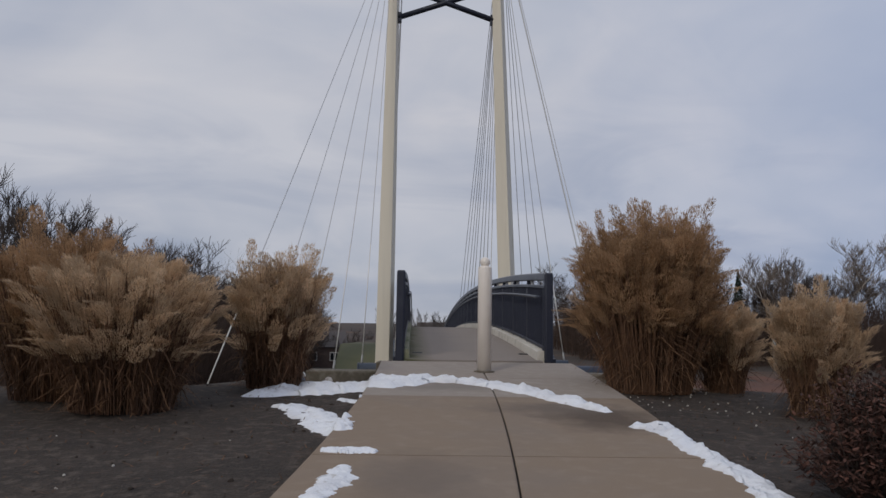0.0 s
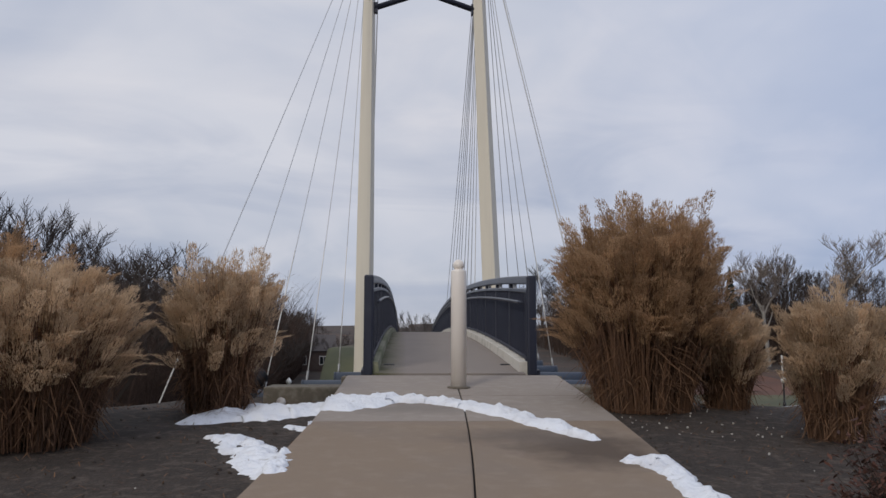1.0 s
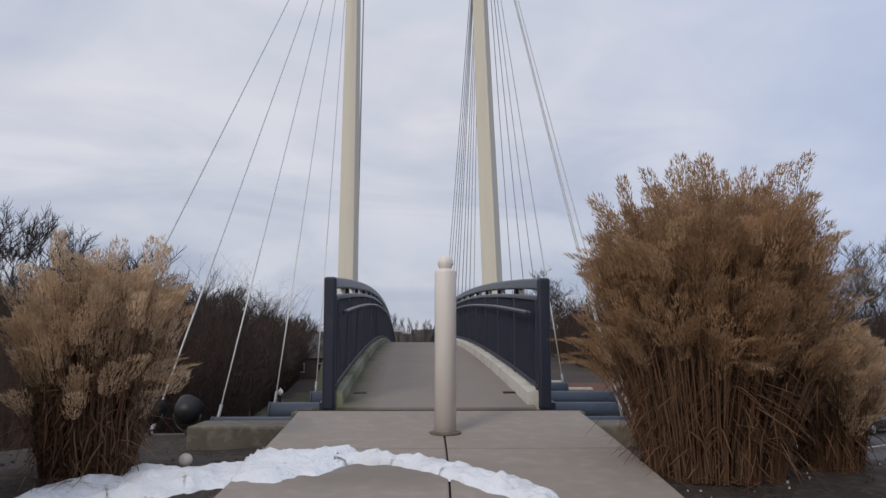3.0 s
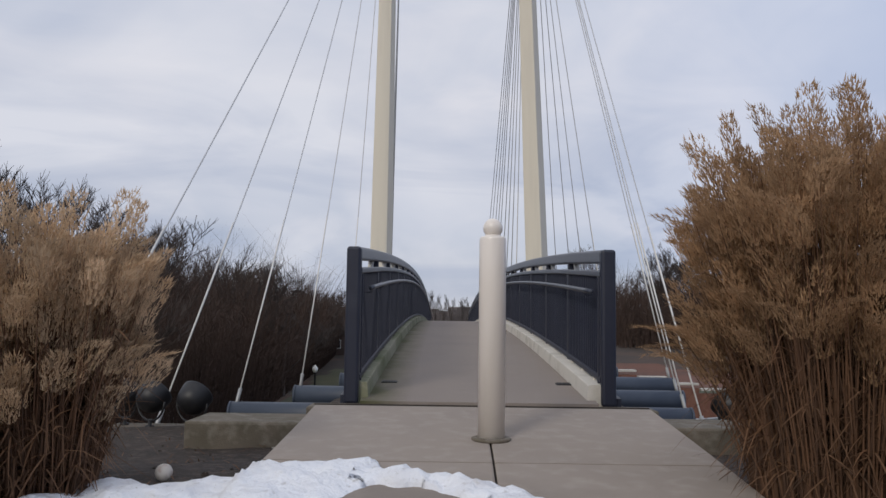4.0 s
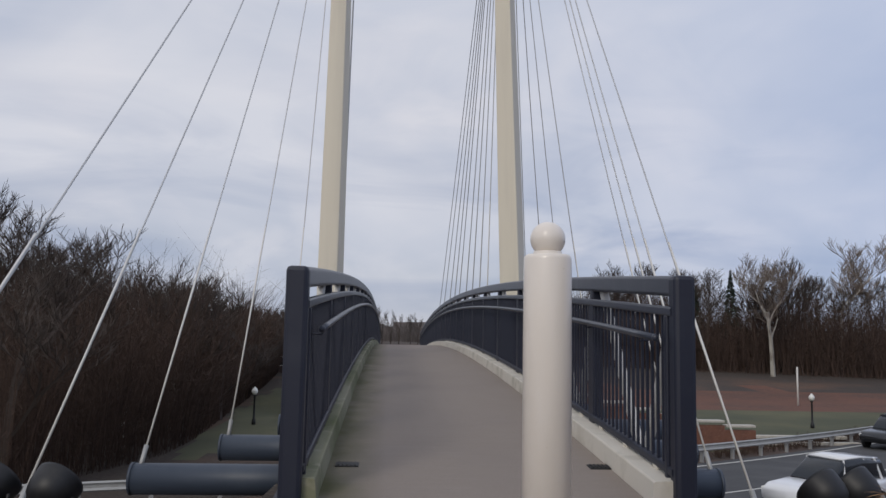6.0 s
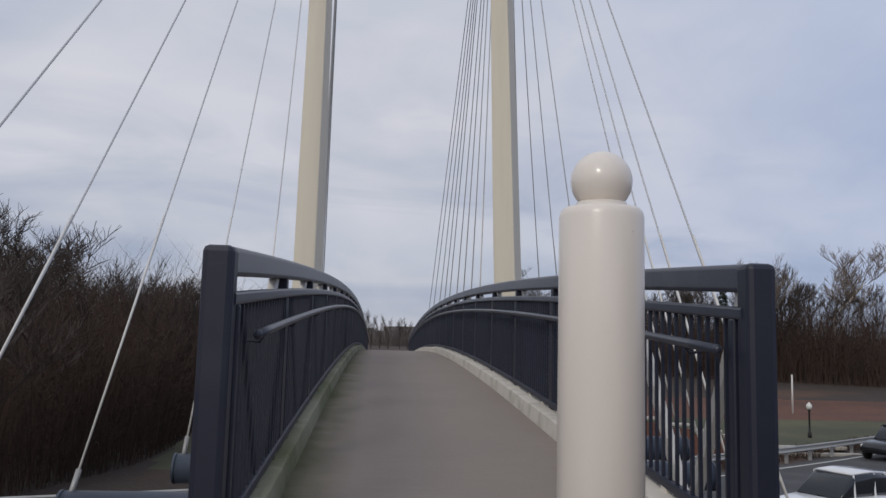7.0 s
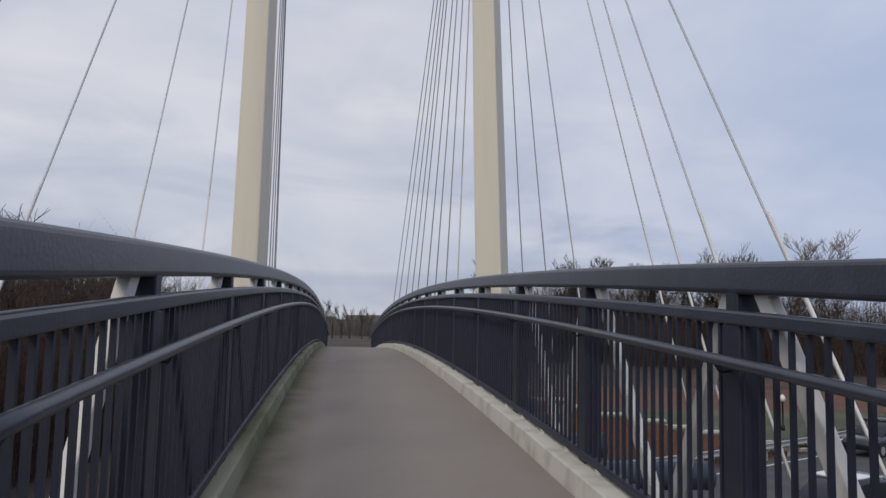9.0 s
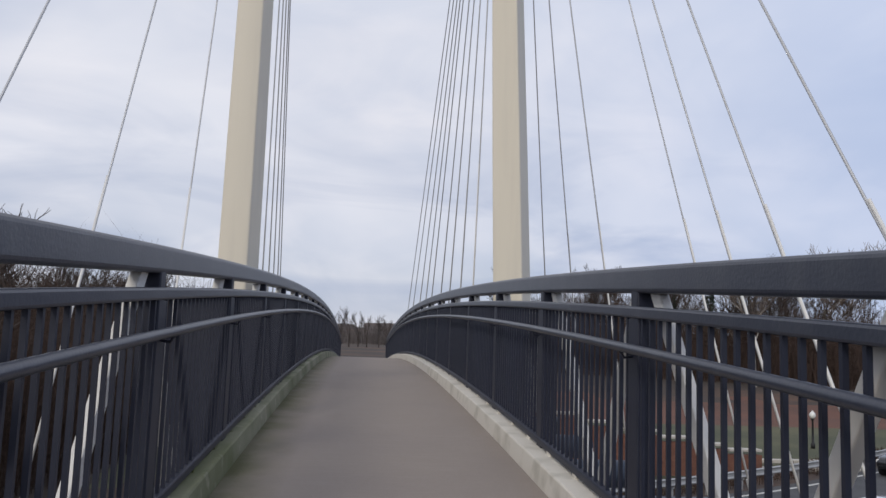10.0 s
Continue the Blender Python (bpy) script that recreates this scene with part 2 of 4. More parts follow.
# brown brush greyed and lightened: distance haze is mixed into the colour
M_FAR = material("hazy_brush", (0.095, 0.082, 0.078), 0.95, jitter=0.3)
M_SHRUB = material("dark_red_shrub", (0.075, 0.032, 0.022), 0.9, jitter=0.5)
M_NEEDLE = material("dark_needles", (0.018, 0.030, 0.020), 0.9, jitter=0.4)
M_DULL = material("dull_house_wall", (0.10, 0.07, 0.06), 0.9, spots=[((0.14, 0.11, 0.10), 2.0, 0.5, 0.8, 0.6)])
M_BRICK = material("red_brick", (0.17, 0.075, 0.050), 0.9, spots=[((0.11, 0.05, 0.037), 2.5, 0.4, 0.7, 0.7), ((0.25, 0.14, 0.10), 9.0, 0.5, 0.8, 0.5)], bump=0.4)
M_STONECAP = material("stone_cap", (0.48, 0.45, 0.40), 0.85, spots=[((0.3, 0.27, 0.23), 2.0, 0.5, 0.8, 0.6)])
M_ROOF = material("grey_shingles", (0.085, 0.075, 0.075), 0.9, spots=[((0.13, 0.11, 0.10), 3.0, 0.5, 0.8, 0.6)])
M_GLASS = material("dark_glass", (0.02, 0.024, 0.03), 0.08)
M_CARWHITE = material("white_car_paint", (0.75, 0.76, 0.78), 0.25, coat=0.6)
M_CARDARK = material("black_car_paint", (0.012, 0.013, 0.016), 0.25, coat=0.6)
M_TYRE = material("tyre_rubber", (0.016, 0.016, 0.016), 0.85)
M_LAMP = material("opal_glass", (0.75, 0.74, 0.70), 0.3)
M_SIGN = material("black_sign", (0.015, 0.016, 0.018), 0.5)
M_SPHERE = material("weathered_ball", (0.55, 0.51, 0.46), 0.7, spots=[((0.35, 0.2, 0.15), 20.0, 0.5, 0.7, 0.7)])


# ---- building helpers ----
def finish(name, bm, mat, parent=None, label="", smooth=False):
    me = bpy.data.meshes.new(name)
    if smooth:
        for f in bm.faces:
            f.smooth = True
    bm.to_mesh(me)
    bm.free()
    for m in (mat if isinstance(mat, (list, tuple)) else (mat,)):
        me.materials.append(m)
    ob = new(name, me)
    if parent is not None:
        ob.parent = parent
    if label:
        tagged(ob, label)
    return ob


def part(name, bm, mat, parent, label="", smooth=False):
    return finish(name, bm, mat, parent, label, smooth)


def raw(name, verts, faces, mat, parent=None, label="", smooth=False):
    me = bpy.data.meshes.new(name)
    me.from_pydata(verts, [], faces)
    for m in (mat if isinstance(mat, (list, tuple)) else (mat,)):
        me.materials.append(m)
    if smooth:
        me.polygons.foreach_set("use_smooth", [True] * len(faces))
    ob = new(name, me)
    if parent is not None:
        ob.parent = parent
    if label:
        tagged(ob, label)
    return ob


def thing(name, label, category, group="", kind="", at=(0, 0, 0)):
    ob = new(name)
    ob.location = at
    return tagged(ob, label, category, group, kind)


def add_box(bm, c, s, bevel=0.0, turn=None):
    r = bmesh.ops.create_cube(bm, size=1.0)
    vs = r["verts"]
    bmesh.ops.scale(bm, vec=s, verts=vs)
    if bevel:
        es = list({e for v in vs for e in v.link_edges})
        vs = list({v for f in bmesh.ops.bevel(bm, geom=es, offset=bevel, segments=2, affect="EDGES", profile=0.5)["faces"] for v in f.verts} | {v for v in vs if v.is_valid})
    if turn is not None:
        bmesh.ops.transform(bm, matrix=turn, verts=vs)
    bmesh.ops.translate(bm, vec=c, verts=vs)
    return vs


def add_bar(bm, a, b, w, h, bevel=0.0):
    """A rectangular bar from a to b; h is its depth in the upright plane."""
    a, b = Vector(a), Vector(b)
    d = b - a
    q = d.to_track_quat("Y", "Z").to_matrix().to_4x4()
    return add_box(bm, (a + b) / 2, (w, d.length, h), bevel, q)


def add_tube(bm, pts, radii, sides=8, caps=True):
    pts = [Vector(p) for p in pts]
    rings = []
    up = Vector((0, 0, 1))
    for i, p in enumerate(pts):
        d = (pts[min(i + 1, len(pts) - 1)] - pts[max(i - 1, 0)]).normalized()
        u = d.cross(up)
        u = u.normalized() if u.length > 1e-3 else Vector((1, 0, 0))
        v = u.cross(d)
        r = radii[i] if isinstance(radii, (list, tuple)) else radii
        rings.append([bm.verts.new(p + r * (math.cos(k * math.tau / sides) * u + math.sin(k * math.tau / sides) * v)) for k in range(sides)])
    for a, b in zip(rings, rings[1:]):
        for k in range(sides):
            f = bm.faces.new((a[k], a[(k + 1) % sides], b[(k + 1) % sides], b[k]))
            f.smooth = sides > 4
    if caps:
        bm.faces.new(rings[0][::-1])
        bm.faces.new(rings[-1])


def add_lathe(bm, profile, sides=32, at=(0, 0, 0)):
    rings = []
    for r, z in profile:
        rings.append([bm.verts.new((at[0] + r * math.cos(k * math.tau / sides), at[1] + r * math.sin(k * math.tau / sides), at[2] + z)) for k in range(sides)])
    for a, b in zip(rings, rings[1:]):
        for k in range(sides):
            f = bm.faces.new((a[k], a[(k + 1) % sides], b[(k + 1) % sides], b[k]))
            f.smooth = True
    bm.faces.new(rings[0][::-1])
    bm.faces.new(rings[-1])


def add_sweep(bm, outline, line):
    """A closed outline of (x, z) swept along a line of (x, y, z)."""
    rings = [[bm.verts.new((lx + ox, ly, lz + oz)) for ox, oz in outline] for lx, ly, lz in line]
    n = len(outline)
    for a, b in zip(rings, rings[1:]):
        for k in range(n):
            bm.faces.new((a[k], b[k], b[(k + 1) % n], a[(k + 1) % n]))
    bm.faces.new(rings[0])
    bm.faces.new(rings[-1][::-1])
    bmesh.ops.recalc_face_normals(bm, faces=bm.faces[:])


def rounded(w, h, r, n=3):
    pts = []
    for cx, cz, a0 in ((w / 2 - r, h / 2 - r, 0), (-w / 2 + r, h / 2 - r, 90), (-w / 2 + r, -h / 2 + r, 180), (w / 2 - r, -h / 2 + r, 270)):
        for i in range(n + 1):
            a = radians(a0 + 90 * i / n)
            pts.append((cx + r * math.cos(a), cz + r * math.sin(a)))
    return pts


# ---- plan ----
RISE, CREST = 0.88, 22.0        # bridge deck: height and place of its crest
ROAD_Z = -4.2


def deck_z(y):
    return RISE * (1 - (1 - y / CREST) ** 2)


def ramp_z(y):
    return 0.078 * y


def path_x(y):
    return -0.0055 * min(y, 0) ** 2


def guard_y(x):
    x = max(-36.0, min(x, 60.0))
    return 25.4 + 0.45 * x + 0.006 * x * x


def smooth(a, b, x):
    t = max(0.0, min(1.0, (x - a) / (b - a)))
    return t * t * (3 - 2 * t)


def ground_z(x, y):
    top = ramp_z(min(y, 0)) - 0.07 - 0.02 * max(0, abs(x - path_x(y)) - 1.5)
    off = abs(x - path_x(y))
    top -= 0.32 * smooth(-2.6, 0.1, y) * smooth(1.47, 1.72, off)
    if x > 0:
        edge = 1.6 - 2.4 * max(0, x - 3.2) if x < 6 else -5.1 - 1.0 * (x - 6)
    else:
        edge = 1.6 - 1.0 * max(0, -x - 3.6)
    d = max(0.0, y - edge)
    z = top - 0.62 * d * smooth(0, 1.5, d)
    z += 0.035 * (noise.noise((x * 0.9, y * 0.9, 3.0)) + 0.5 * noise.noise((x * 2.7, y * 2.7, 5.0))) * smooth(1.6, 2.2, abs(x - path_x(y)) if y < 0.5 else 3)
    low = ROAD_Z - 0.1 - 0.1 * smooth(0, 3, y - guard_y(x))
    z = max(z, low)
    if y > guard_y(x):
        if x > 5:
            z += 0.055 * max(0, y - 78) * (1 - 0.6 * smooth(120, 400, y))
        elif x > -8:
            z += 4.4 * smooth(52, 66, y) + 0.01 * max(0, y - 80)
        else:
            z += 0.02 * max(0, y - 90)
    r = math.hypot(x, y)
    z += 9 * smooth(260, 560, r) * (0.6 + 0.5 * noise.noise((x * 0.006, y * 0.006, 1.0)))
    return z


# ---- ground ----
def spaced(lo, hi, fine_lo, fine_hi, step, grow):
    out = [fine_lo + i * step for i in range(int((fine_hi - fine_lo) / step) + 1)]
    s, v = step, out[-1]
    while v < hi:
        s *= grow
        v += s
        out.append(v)
    s, v = step, out[0]
    while v > lo:
        s *= grow
        v -= s
        out.insert(0, v)
    return out


def build_ground():
    xs = spaced(-900, 900, -9, 9, 0.3, 1.10)
    ys = spaced(-500, 1200, -15, 9, 0.3, 1.08)
    verts = [(x, y, ground_z(x, y)) for y in ys for x in xs]
    n = len(xs)
    faces = [(j * n + i, j * n + i + 1, (j + 1) * n + i + 1, (j + 1) * n + i) for j in range(len(ys) - 1) for i in range(n - 1)]
    ob = raw("ground", verts, faces, [M_SOIL, M_LAWN, M_LEAF, M_REDLEAF], smooth=True)
    idx = []
    for a, b, c, d in faces:
        x, y = (verts[a][0] + verts[c][0]) / 2, (verts[a][1] + verts[c][1]) / 2
        w = 4 * noise.noise((x * 0.08, y * 0.08, 9.0))
        past = y - guard_y(x)
        if y < 6 and abs(x) < 14:
            k = 0
        elif x > 12 and 3 < past and y + w < 90 and x < 95:
            k = 1 if y + w < 66 else 3
        elif -10.5 + w * 0.3 - 0.06 * max(0, y - 40) < x < -2 and 12 < past and y < 88:
            k = 1
        elif past < 3 and y > 4 and abs(x) < 60:
            k = 2
        else:
            k = 2
        idx.append(k)
    ob.data.polygons.foreach_set("material_index", idx)
    tagged(ob, "dark mulched mound falling to brown winter ground and lawn", "ground", kind="structure")


build_ground()


def strip(name, x0, x1, near, far, z, mat, label, step=1.5, thick=0.08):
    """A band that follows the road's far edge, near and far metres from the guard rail's line."""
    bm = bmesh.new()
    rows = []
    n = int((x1 - x0) / step)
    for i in range(n + 1):
        x = x0 + (x1 - x0) * i / n
        g = guard_y(x)
        s = (guard_y(x + 0.5) - guard_y(x - 0.5))
        k = math.hypot(1, s)
        px, py = -s / k, 1 / k
        rows.append([bm.verts.new((x + px * d, g + py * d, zz)) for d, zz in ((near, z), (far, z), (far, z - thick), (near, z - thick))])
    for a, b in zip(rows, rows[1:]):
        for k in range(4):
            bm.faces.new((a[k], b[k], b[(k + 1) % 4], a[(k + 1) % 4]))
    bmesh.ops.recalc_face_normals(bm, faces=bm.faces[:])
    return tagged(finish(name, bm, mat), label, name.split("_")[-1], kind="structure")


strip("road", -95, 120, -12.0, -0.45, ROAD_Z, M_ASPHALT, "grey asphalt road curving under the bridge", thick=0.4)
strip("road_marking", -95, 120, -1.15, -1.0, ROAD_Z + 0.006, M_PAINT, "white edge line painted on the asphalt", thick=0.004)
strip("road_marking", -95, 120, -5.9, -5.78, ROAD_Z + 0.006, M_PAINT, "pale centre line painted on the asphalt", thick=0.004)


def build_guard_rail():
    root = thing("guard_rail", "galvanised steel guard rail beside the road", "guard rail", at=(0, 0, 0))
    bm = bmesh.new()
    prof = [(0.0, -0.15), (0.05, -0.11), (0.0, -0.04), (0.0, 0.04), (0.05, 0.11), (0.0, 0.15), (0.03, 0.16), (0.08, 0.11), (0.03, 0.04), (0.03, -0.04), (0.08, -0.11), (0.03, -0.16)]
    rows = []
    for i in range(141):
        x = -60 + i
        s = guard_y(x + 0.5) - guard_y(x - 0.5)
        k = math.hypot(1, s)
        rows.append([bm.verts.new((x + s / k * d, guard_y(x) - d / k, ROAD_Z + 0.58 + h)) for d, h in prof])
    n = len(prof)
    for a, b in zip(rows, rows[1:]):
        for k in range(n):
            bm.faces.new((a[k], b[k], b[(k + 1) % n], a[(k + 1) % n]))
    bmesh.ops.recalc_face_normals(bm, faces=bm.faces[:])
    part("beam", bm, M_GALV, root)
    bm = bmesh.new()
    add_box(bm, (0, 0, 0.3), (0.12, 0.16, 0.9), 0.01)
    add_box(bm, (0, -0.10, 0.58), (0.1, 0.08, 0.3))
    me = bpy.data.meshes.new("post")
    bm.to_mesh(me)
    bm.free()
    me.materials.append(M_GALV)
    for i in range(60):
        x = -58 + i * 2.0
        p = new("post", me)
        p.parent = root
        s = guard_y(x + 0.5) - guard_y(x - 0.5)
        p.matrix_basis = pose(x - 0.1 * s, guard_y(x) + 0.14, ROAD_Z - 0.1, 0, 0, math.degrees(math.atan(s)))


build_guard_rail()


# ---- approach path ----
JOINTS = (-0.02, -2.05, -3.79, -6.84, -9.9, -12.95, -16.0)


def build_path():
    root = thing("pavement", "tan concrete path slabs with dark joints and damp stains", "path", kind="structure")
    for a, b in zip(JOINTS, JOINTS[1:]):
        for side in (-1, 1):
            bm = bmesh.new()
            n = 6
            rows = []
            for i in range(n + 1):
                y = a - 0.011 + (b - a + 0.022) * i / n
                xi, xo = path_x(y) + side * 0.008, path_x(y) + side * 1.52
                z = ramp_z(y)
                rows.append([bm.verts.new(v) for v in ((xi, y, z - 0.006), (xi + side * 0.012, y, z), (xo - side * 0.015, y, z), (xo, y, z - 0.012), (xo, y, z - 0.25), (xi, y, z - 0.25))])
            for p, q in zip(rows, rows[1:]):
                for k in range(6):
                    bm.faces.new((p[k], q[k], q[(k + 1) % 6], p[(k + 1) % 6]))
            bm.faces.new(rows[0])
            bm.faces.new(rows[-1])
            bmesh.ops.recalc_face_normals(bm, faces=bm.faces[:])
            part("slab", bm, M_APRON if a > -3 else M_PATH, root)
    bm = bmesh.new()
    line = [(path_x(y), y, ramp_z(y) - 0.03) for y in np.linspace(-0.05, -16, 24)]
    add_sweep(bm, [(-1.49, 0), (1.49, 0), (1.49, -0.2), (-1.49, -0.2)], line)
    part("joint_filler", bm, M_JOINT, root, "dark joint filler between slabs")


build_path()


def build_abutment():
    root = thing("abutment", "stained concrete bridge abutment with low wing walls", "abutment", kind="structure")
    bm = bmesh.new()
    add_box(bm, (0, 0.19, -1.47), (3.2, 0.36, 2.9), 0.02)
    part("seat", bm, M_ABUT, root)
    for s in (-1, 1):
        bm = bmesh.new()
        add_box(bm, (s * 2.15, 0.42, -1.32), (1.12, 0.75, 2.3), 0.025)
        part("wing_wall", bm, M_ABUT, root, "mossy concrete wing wall")
        bm = bmesh.new()
        add_box(bm, (s * 3.35, 1.75, -1.1), (1.55, 0.8, 1.3), 0.02)
        part("lamp_plinth", bm, M_ABUT, root, "low concrete plinth under the floodlights")
    bm = bmesh.new()
    add_box(bm, (0, 0.19, -0.016), (3.1, 0.022, 0.014), 0.003)
    part("expansion_joint", bm, M_JOINT, root, "dark expansion joint strip")


build_abutment()

# ---- bridge ----
BAY, END_Y, BAYS = 2.13, 0.41, 20
POST_Y = [END_Y + BAY * i for i in range(BAYS + 1)]
RAIL_X = {-1: -1.215, 1: 1.195}
LINE = [END_Y + BAY * BAYS * i / 120 for i in range(121)]


def build_deck():
    root = thing("bridge_deck", "grey brushed concrete bridge deck rising to a crest", "bridge deck", kind="structure")
    bm = bmesh.new()
    ys = [0.21 + (END_Y * 2 + BAY * BAYS - 0.42) * i / 120 for i in range(121)]
    add_sweep(bm, [(-1.13, 0), (1.09, 0), (1.09, -0.18), (-1.13, -0.18)], [(0, y, deck_z(y)) for y in ys])
    part("slab", bm, M_DECK, root)
    for s, m, ci, lab in ((-1, M_CURB_MOSS, 1.075, "curb stained green with moss"), (1, M_CURB, 1.012, "pale painted curb with chips")):
        bm = bmesh.new()
        add_sweep(bm, [(s * ci, 0.02), (s * (ci + 0.012), 0.135), (s * (ci + 0.02), 0.145), (s * 1.20, 0.15), (s * 1.20, -0.22), (s * ci, -0.22)], [(0, y, deck_z(y)) for y in LINE])
        part("curb", bm, m, root, lab)
        bm = bmesh.new()
        add_sweep(bm, [(s * 1.20, 0.02), (s * 1.34, 0.02), (s * 1.34, -0.34), (s * 1.20, -0.34)], [(0, y, deck_z(y)) for y in LINE])
        part("edge_beam", bm, M_NAVY, root, "navy steel edge beam")
        bm = bmesh.new()
        add_box(bm, (s * 0.94, 1.42, deck_z(1.42) + 0.003), (0.17, 0.13, 0.012), 0.003, pose(0, 0, 0, 4.3, 0, 0))
        for k in range(5):
            add_box(bm, (s * 0.94 - 0.06 + 0.03 * k, 1.42, deck_z(1.42) + 0.011), (0.012, 0.11, 0.008), 0, pose(0, 0, 0, 4.3, 0, 0))
        part("drain_grate", bm, M_DARK, root, "small dark drain grate")


build_deck()


def build_side(s):
    root = thing("bridge_railing", "navy steel truss railing with upright balusters and white diagonals", "railing", "railings of the bridge")
    x = RAIL_X[s]
    bm = bmesh.new()
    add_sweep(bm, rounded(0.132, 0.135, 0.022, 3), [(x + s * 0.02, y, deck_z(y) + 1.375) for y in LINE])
    part("top_chord", bm, M_RAIL, root, "lighter navy top chord with pale flecks")
    bm = bmesh.new()
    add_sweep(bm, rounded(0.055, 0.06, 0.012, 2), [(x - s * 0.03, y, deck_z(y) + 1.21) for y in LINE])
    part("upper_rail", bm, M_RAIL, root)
    bm = bmesh.new()
    add_sweep(bm, rounded(0.055, 0.055, 0.012, 2), [(x - s * 0.03, y, deck_z(y) + 0.195) for y in LINE])
    part("lower_rail", bm, M_NAVY, root)
    bm = bmesh.new()
    h0 = 0.72 if s < 0 else 0.54
    hy = [h0 + (BAY * BAYS - h0) * i / 120 for i in range(121)]
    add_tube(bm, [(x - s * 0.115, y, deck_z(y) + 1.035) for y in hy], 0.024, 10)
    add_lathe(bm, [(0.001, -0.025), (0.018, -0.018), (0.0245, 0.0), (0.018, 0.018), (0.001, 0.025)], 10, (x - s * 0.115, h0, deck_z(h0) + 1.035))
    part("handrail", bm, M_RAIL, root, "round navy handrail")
    # end post
    for y, z0 in ((POST_Y[0], -0.02), (POST_Y[-1], deck_z(POST_Y[-1]) - 0.05)):
        bm = bmesh.new()
        add_box(bm, (x + s * 0.02, y, z0 + 0.745), (0.14, 0.14, 1.50), 0.028)
        add_box(bm, (x - s * 0.03, y + 0.11, z0 + 0.62), (0.06, 0.06, 1.25), 0.012)
        part("end_post", bm, M_NAVY, root, "square navy end post")
    # uprights, one mesh for all
    bm = bmesh.new()
    add_box(bm, (0, 0, 0.71), (0.10, 0.10, 1.30), 0.008)
    add_box(bm, (-s * 0.03, 0, 0.66), (0.05, 0.15, 1.08), 0.006)
    me = bpy.data.meshes.new("upright")
    bm.to_mesh(me)
    bm.free()
    me.materials.append(M_NAVY)
    for y in POST_Y[1:-1]:
        p = new("upright", me)
        p.parent, p.location = root, (x + s * 0.01, y, deck_z(y) - 0.02)
    # white diagonals, meeting at the middle of each bay
    for i in range(BAYS):
        a, b = POST_Y[i], POST_Y[i + 1]
        m = (a + b) / 2
        for e, d in ((a, 1), (b, -1)):
            bm = bmesh.new()
            add_bar(bm, (x + s * 0.035, e + d * 0.13, deck_z(e) + 1.33), (x + s * 0.10, m - d * 0.02, deck_z(m) + 0.02), 0.055, 0.085, 0.008)
            part("diagonal", bm, M_WHITE, root, "white painted steel diagonal")
    # handrail brackets
    for i in range(12):
        y = POST_Y[i] + (0.55 if i == 0 else 0.0)
        bm = bmesh.new()
        add_tube(bm, [(x - s * 0.02, y, deck_z(y) + 0.99), (x - s * 0.09, y, deck_z(y) + 0.98), (x - s * 0.115, y, deck_z(y) + 1.02)], 0.008, 6)
        part("bracket", bm, M_NAVY, root)
    # balusters
    bm = bmesh.new()
    add_box(bm, (0, 0, 0.5), (0.019, 0.019, 1.0))
    me = bpy.data.meshes.new("baluster")
    bm.to_mesh(me)
    bm.free()
    me.materials.append(M_NAVY)
    far = bmesh.new()
    for i in range(BAYS):
        for k in range(1, 19):
            y = POST_Y[i] + BAY * k / 19
            if i == 0 and k == 1:
                continue
            if i < 8:
                p = new("baluster", me)
                p.parent, p.location = root, (x - s * 0.03, y, deck_z(y) + 0.20)
            else:
                add_box(far, (x - s * 0.03, y, deck_z(y) + 0.70), (0.019, 0.019, 1.0))
    tagged(part("baluster_run", far, M_NAVY, root), kind="stuff")
    # small blocks that hold the lower rail above the curb
    bm = bmesh.new()
    add_box(bm, (0, 0, 0.5), (0.05, 0.09, 0.06), 0.006)
    me = bpy.data.meshes.new("rail_block")
    for v in bm.verts:
        v.co.z -= 0.5
    bm.to_mesh(me)
    bm.free()
    me.materials.append(M_CURB if s > 0 else M_CURB_MOSS)
    for i in range(30):
        y = END_Y + 0.35 + 0.71 * i
        p = new("rail_block", me)
        p.parent, p.location = root, (x - s * 0.03, y, deck_z(y) + 0.155)
    # outriggers
    for k, out in PIPES[s]:
        y, z = pipe_at(k)
        bm = bmesh.new()
        add_tube(bm, [(s * 0.6, y, z), (s * out, y, z)], 0.19, 24)
        add_tube(bm, [(s * (out - 0.02), y, z), (s * (out + 0.015), y, z)], 0.197, 24)
        part("outrigger", bm, M_PIPE, root, "blue grey round outrigger pipe")
    return root


# outrigger pipes: bay and reach
PIPES = {-1: ((0, 4.78), (1, 4.28), (2, 3.75), (3, 3.11), (4, 2.53), (6, 1.97), (7, 2.09), (8, 2.21), (9, 2.32), (10, 2.46)),
         1: ((1, 3.25), (2, 3.6), (3, 4.08), (4, 4.52), (5, 3.75), (6, 3.68), (7, 3.62), (8, 3.45))}


def pipe_at(k):
    y = (POST_Y[k] + POST_Y[k + 1]) / 2
    return y, -1.02 + 0.052 * y


for side in (-1, 1):
    build_side(side)


# ---- pylons and stays ----
TOP_Z, PYLON_Y = 13.7, 11.5
STAY_Z = 13.25          # uppermost stay anchor on the pylons


def pylon_x(s, z):
    """Centre, across the bridge, of each pylon leg at a height."""
    if s < 0:
        return -1.86 + 0.004 * z
    return 1.87 - 0.038 * z


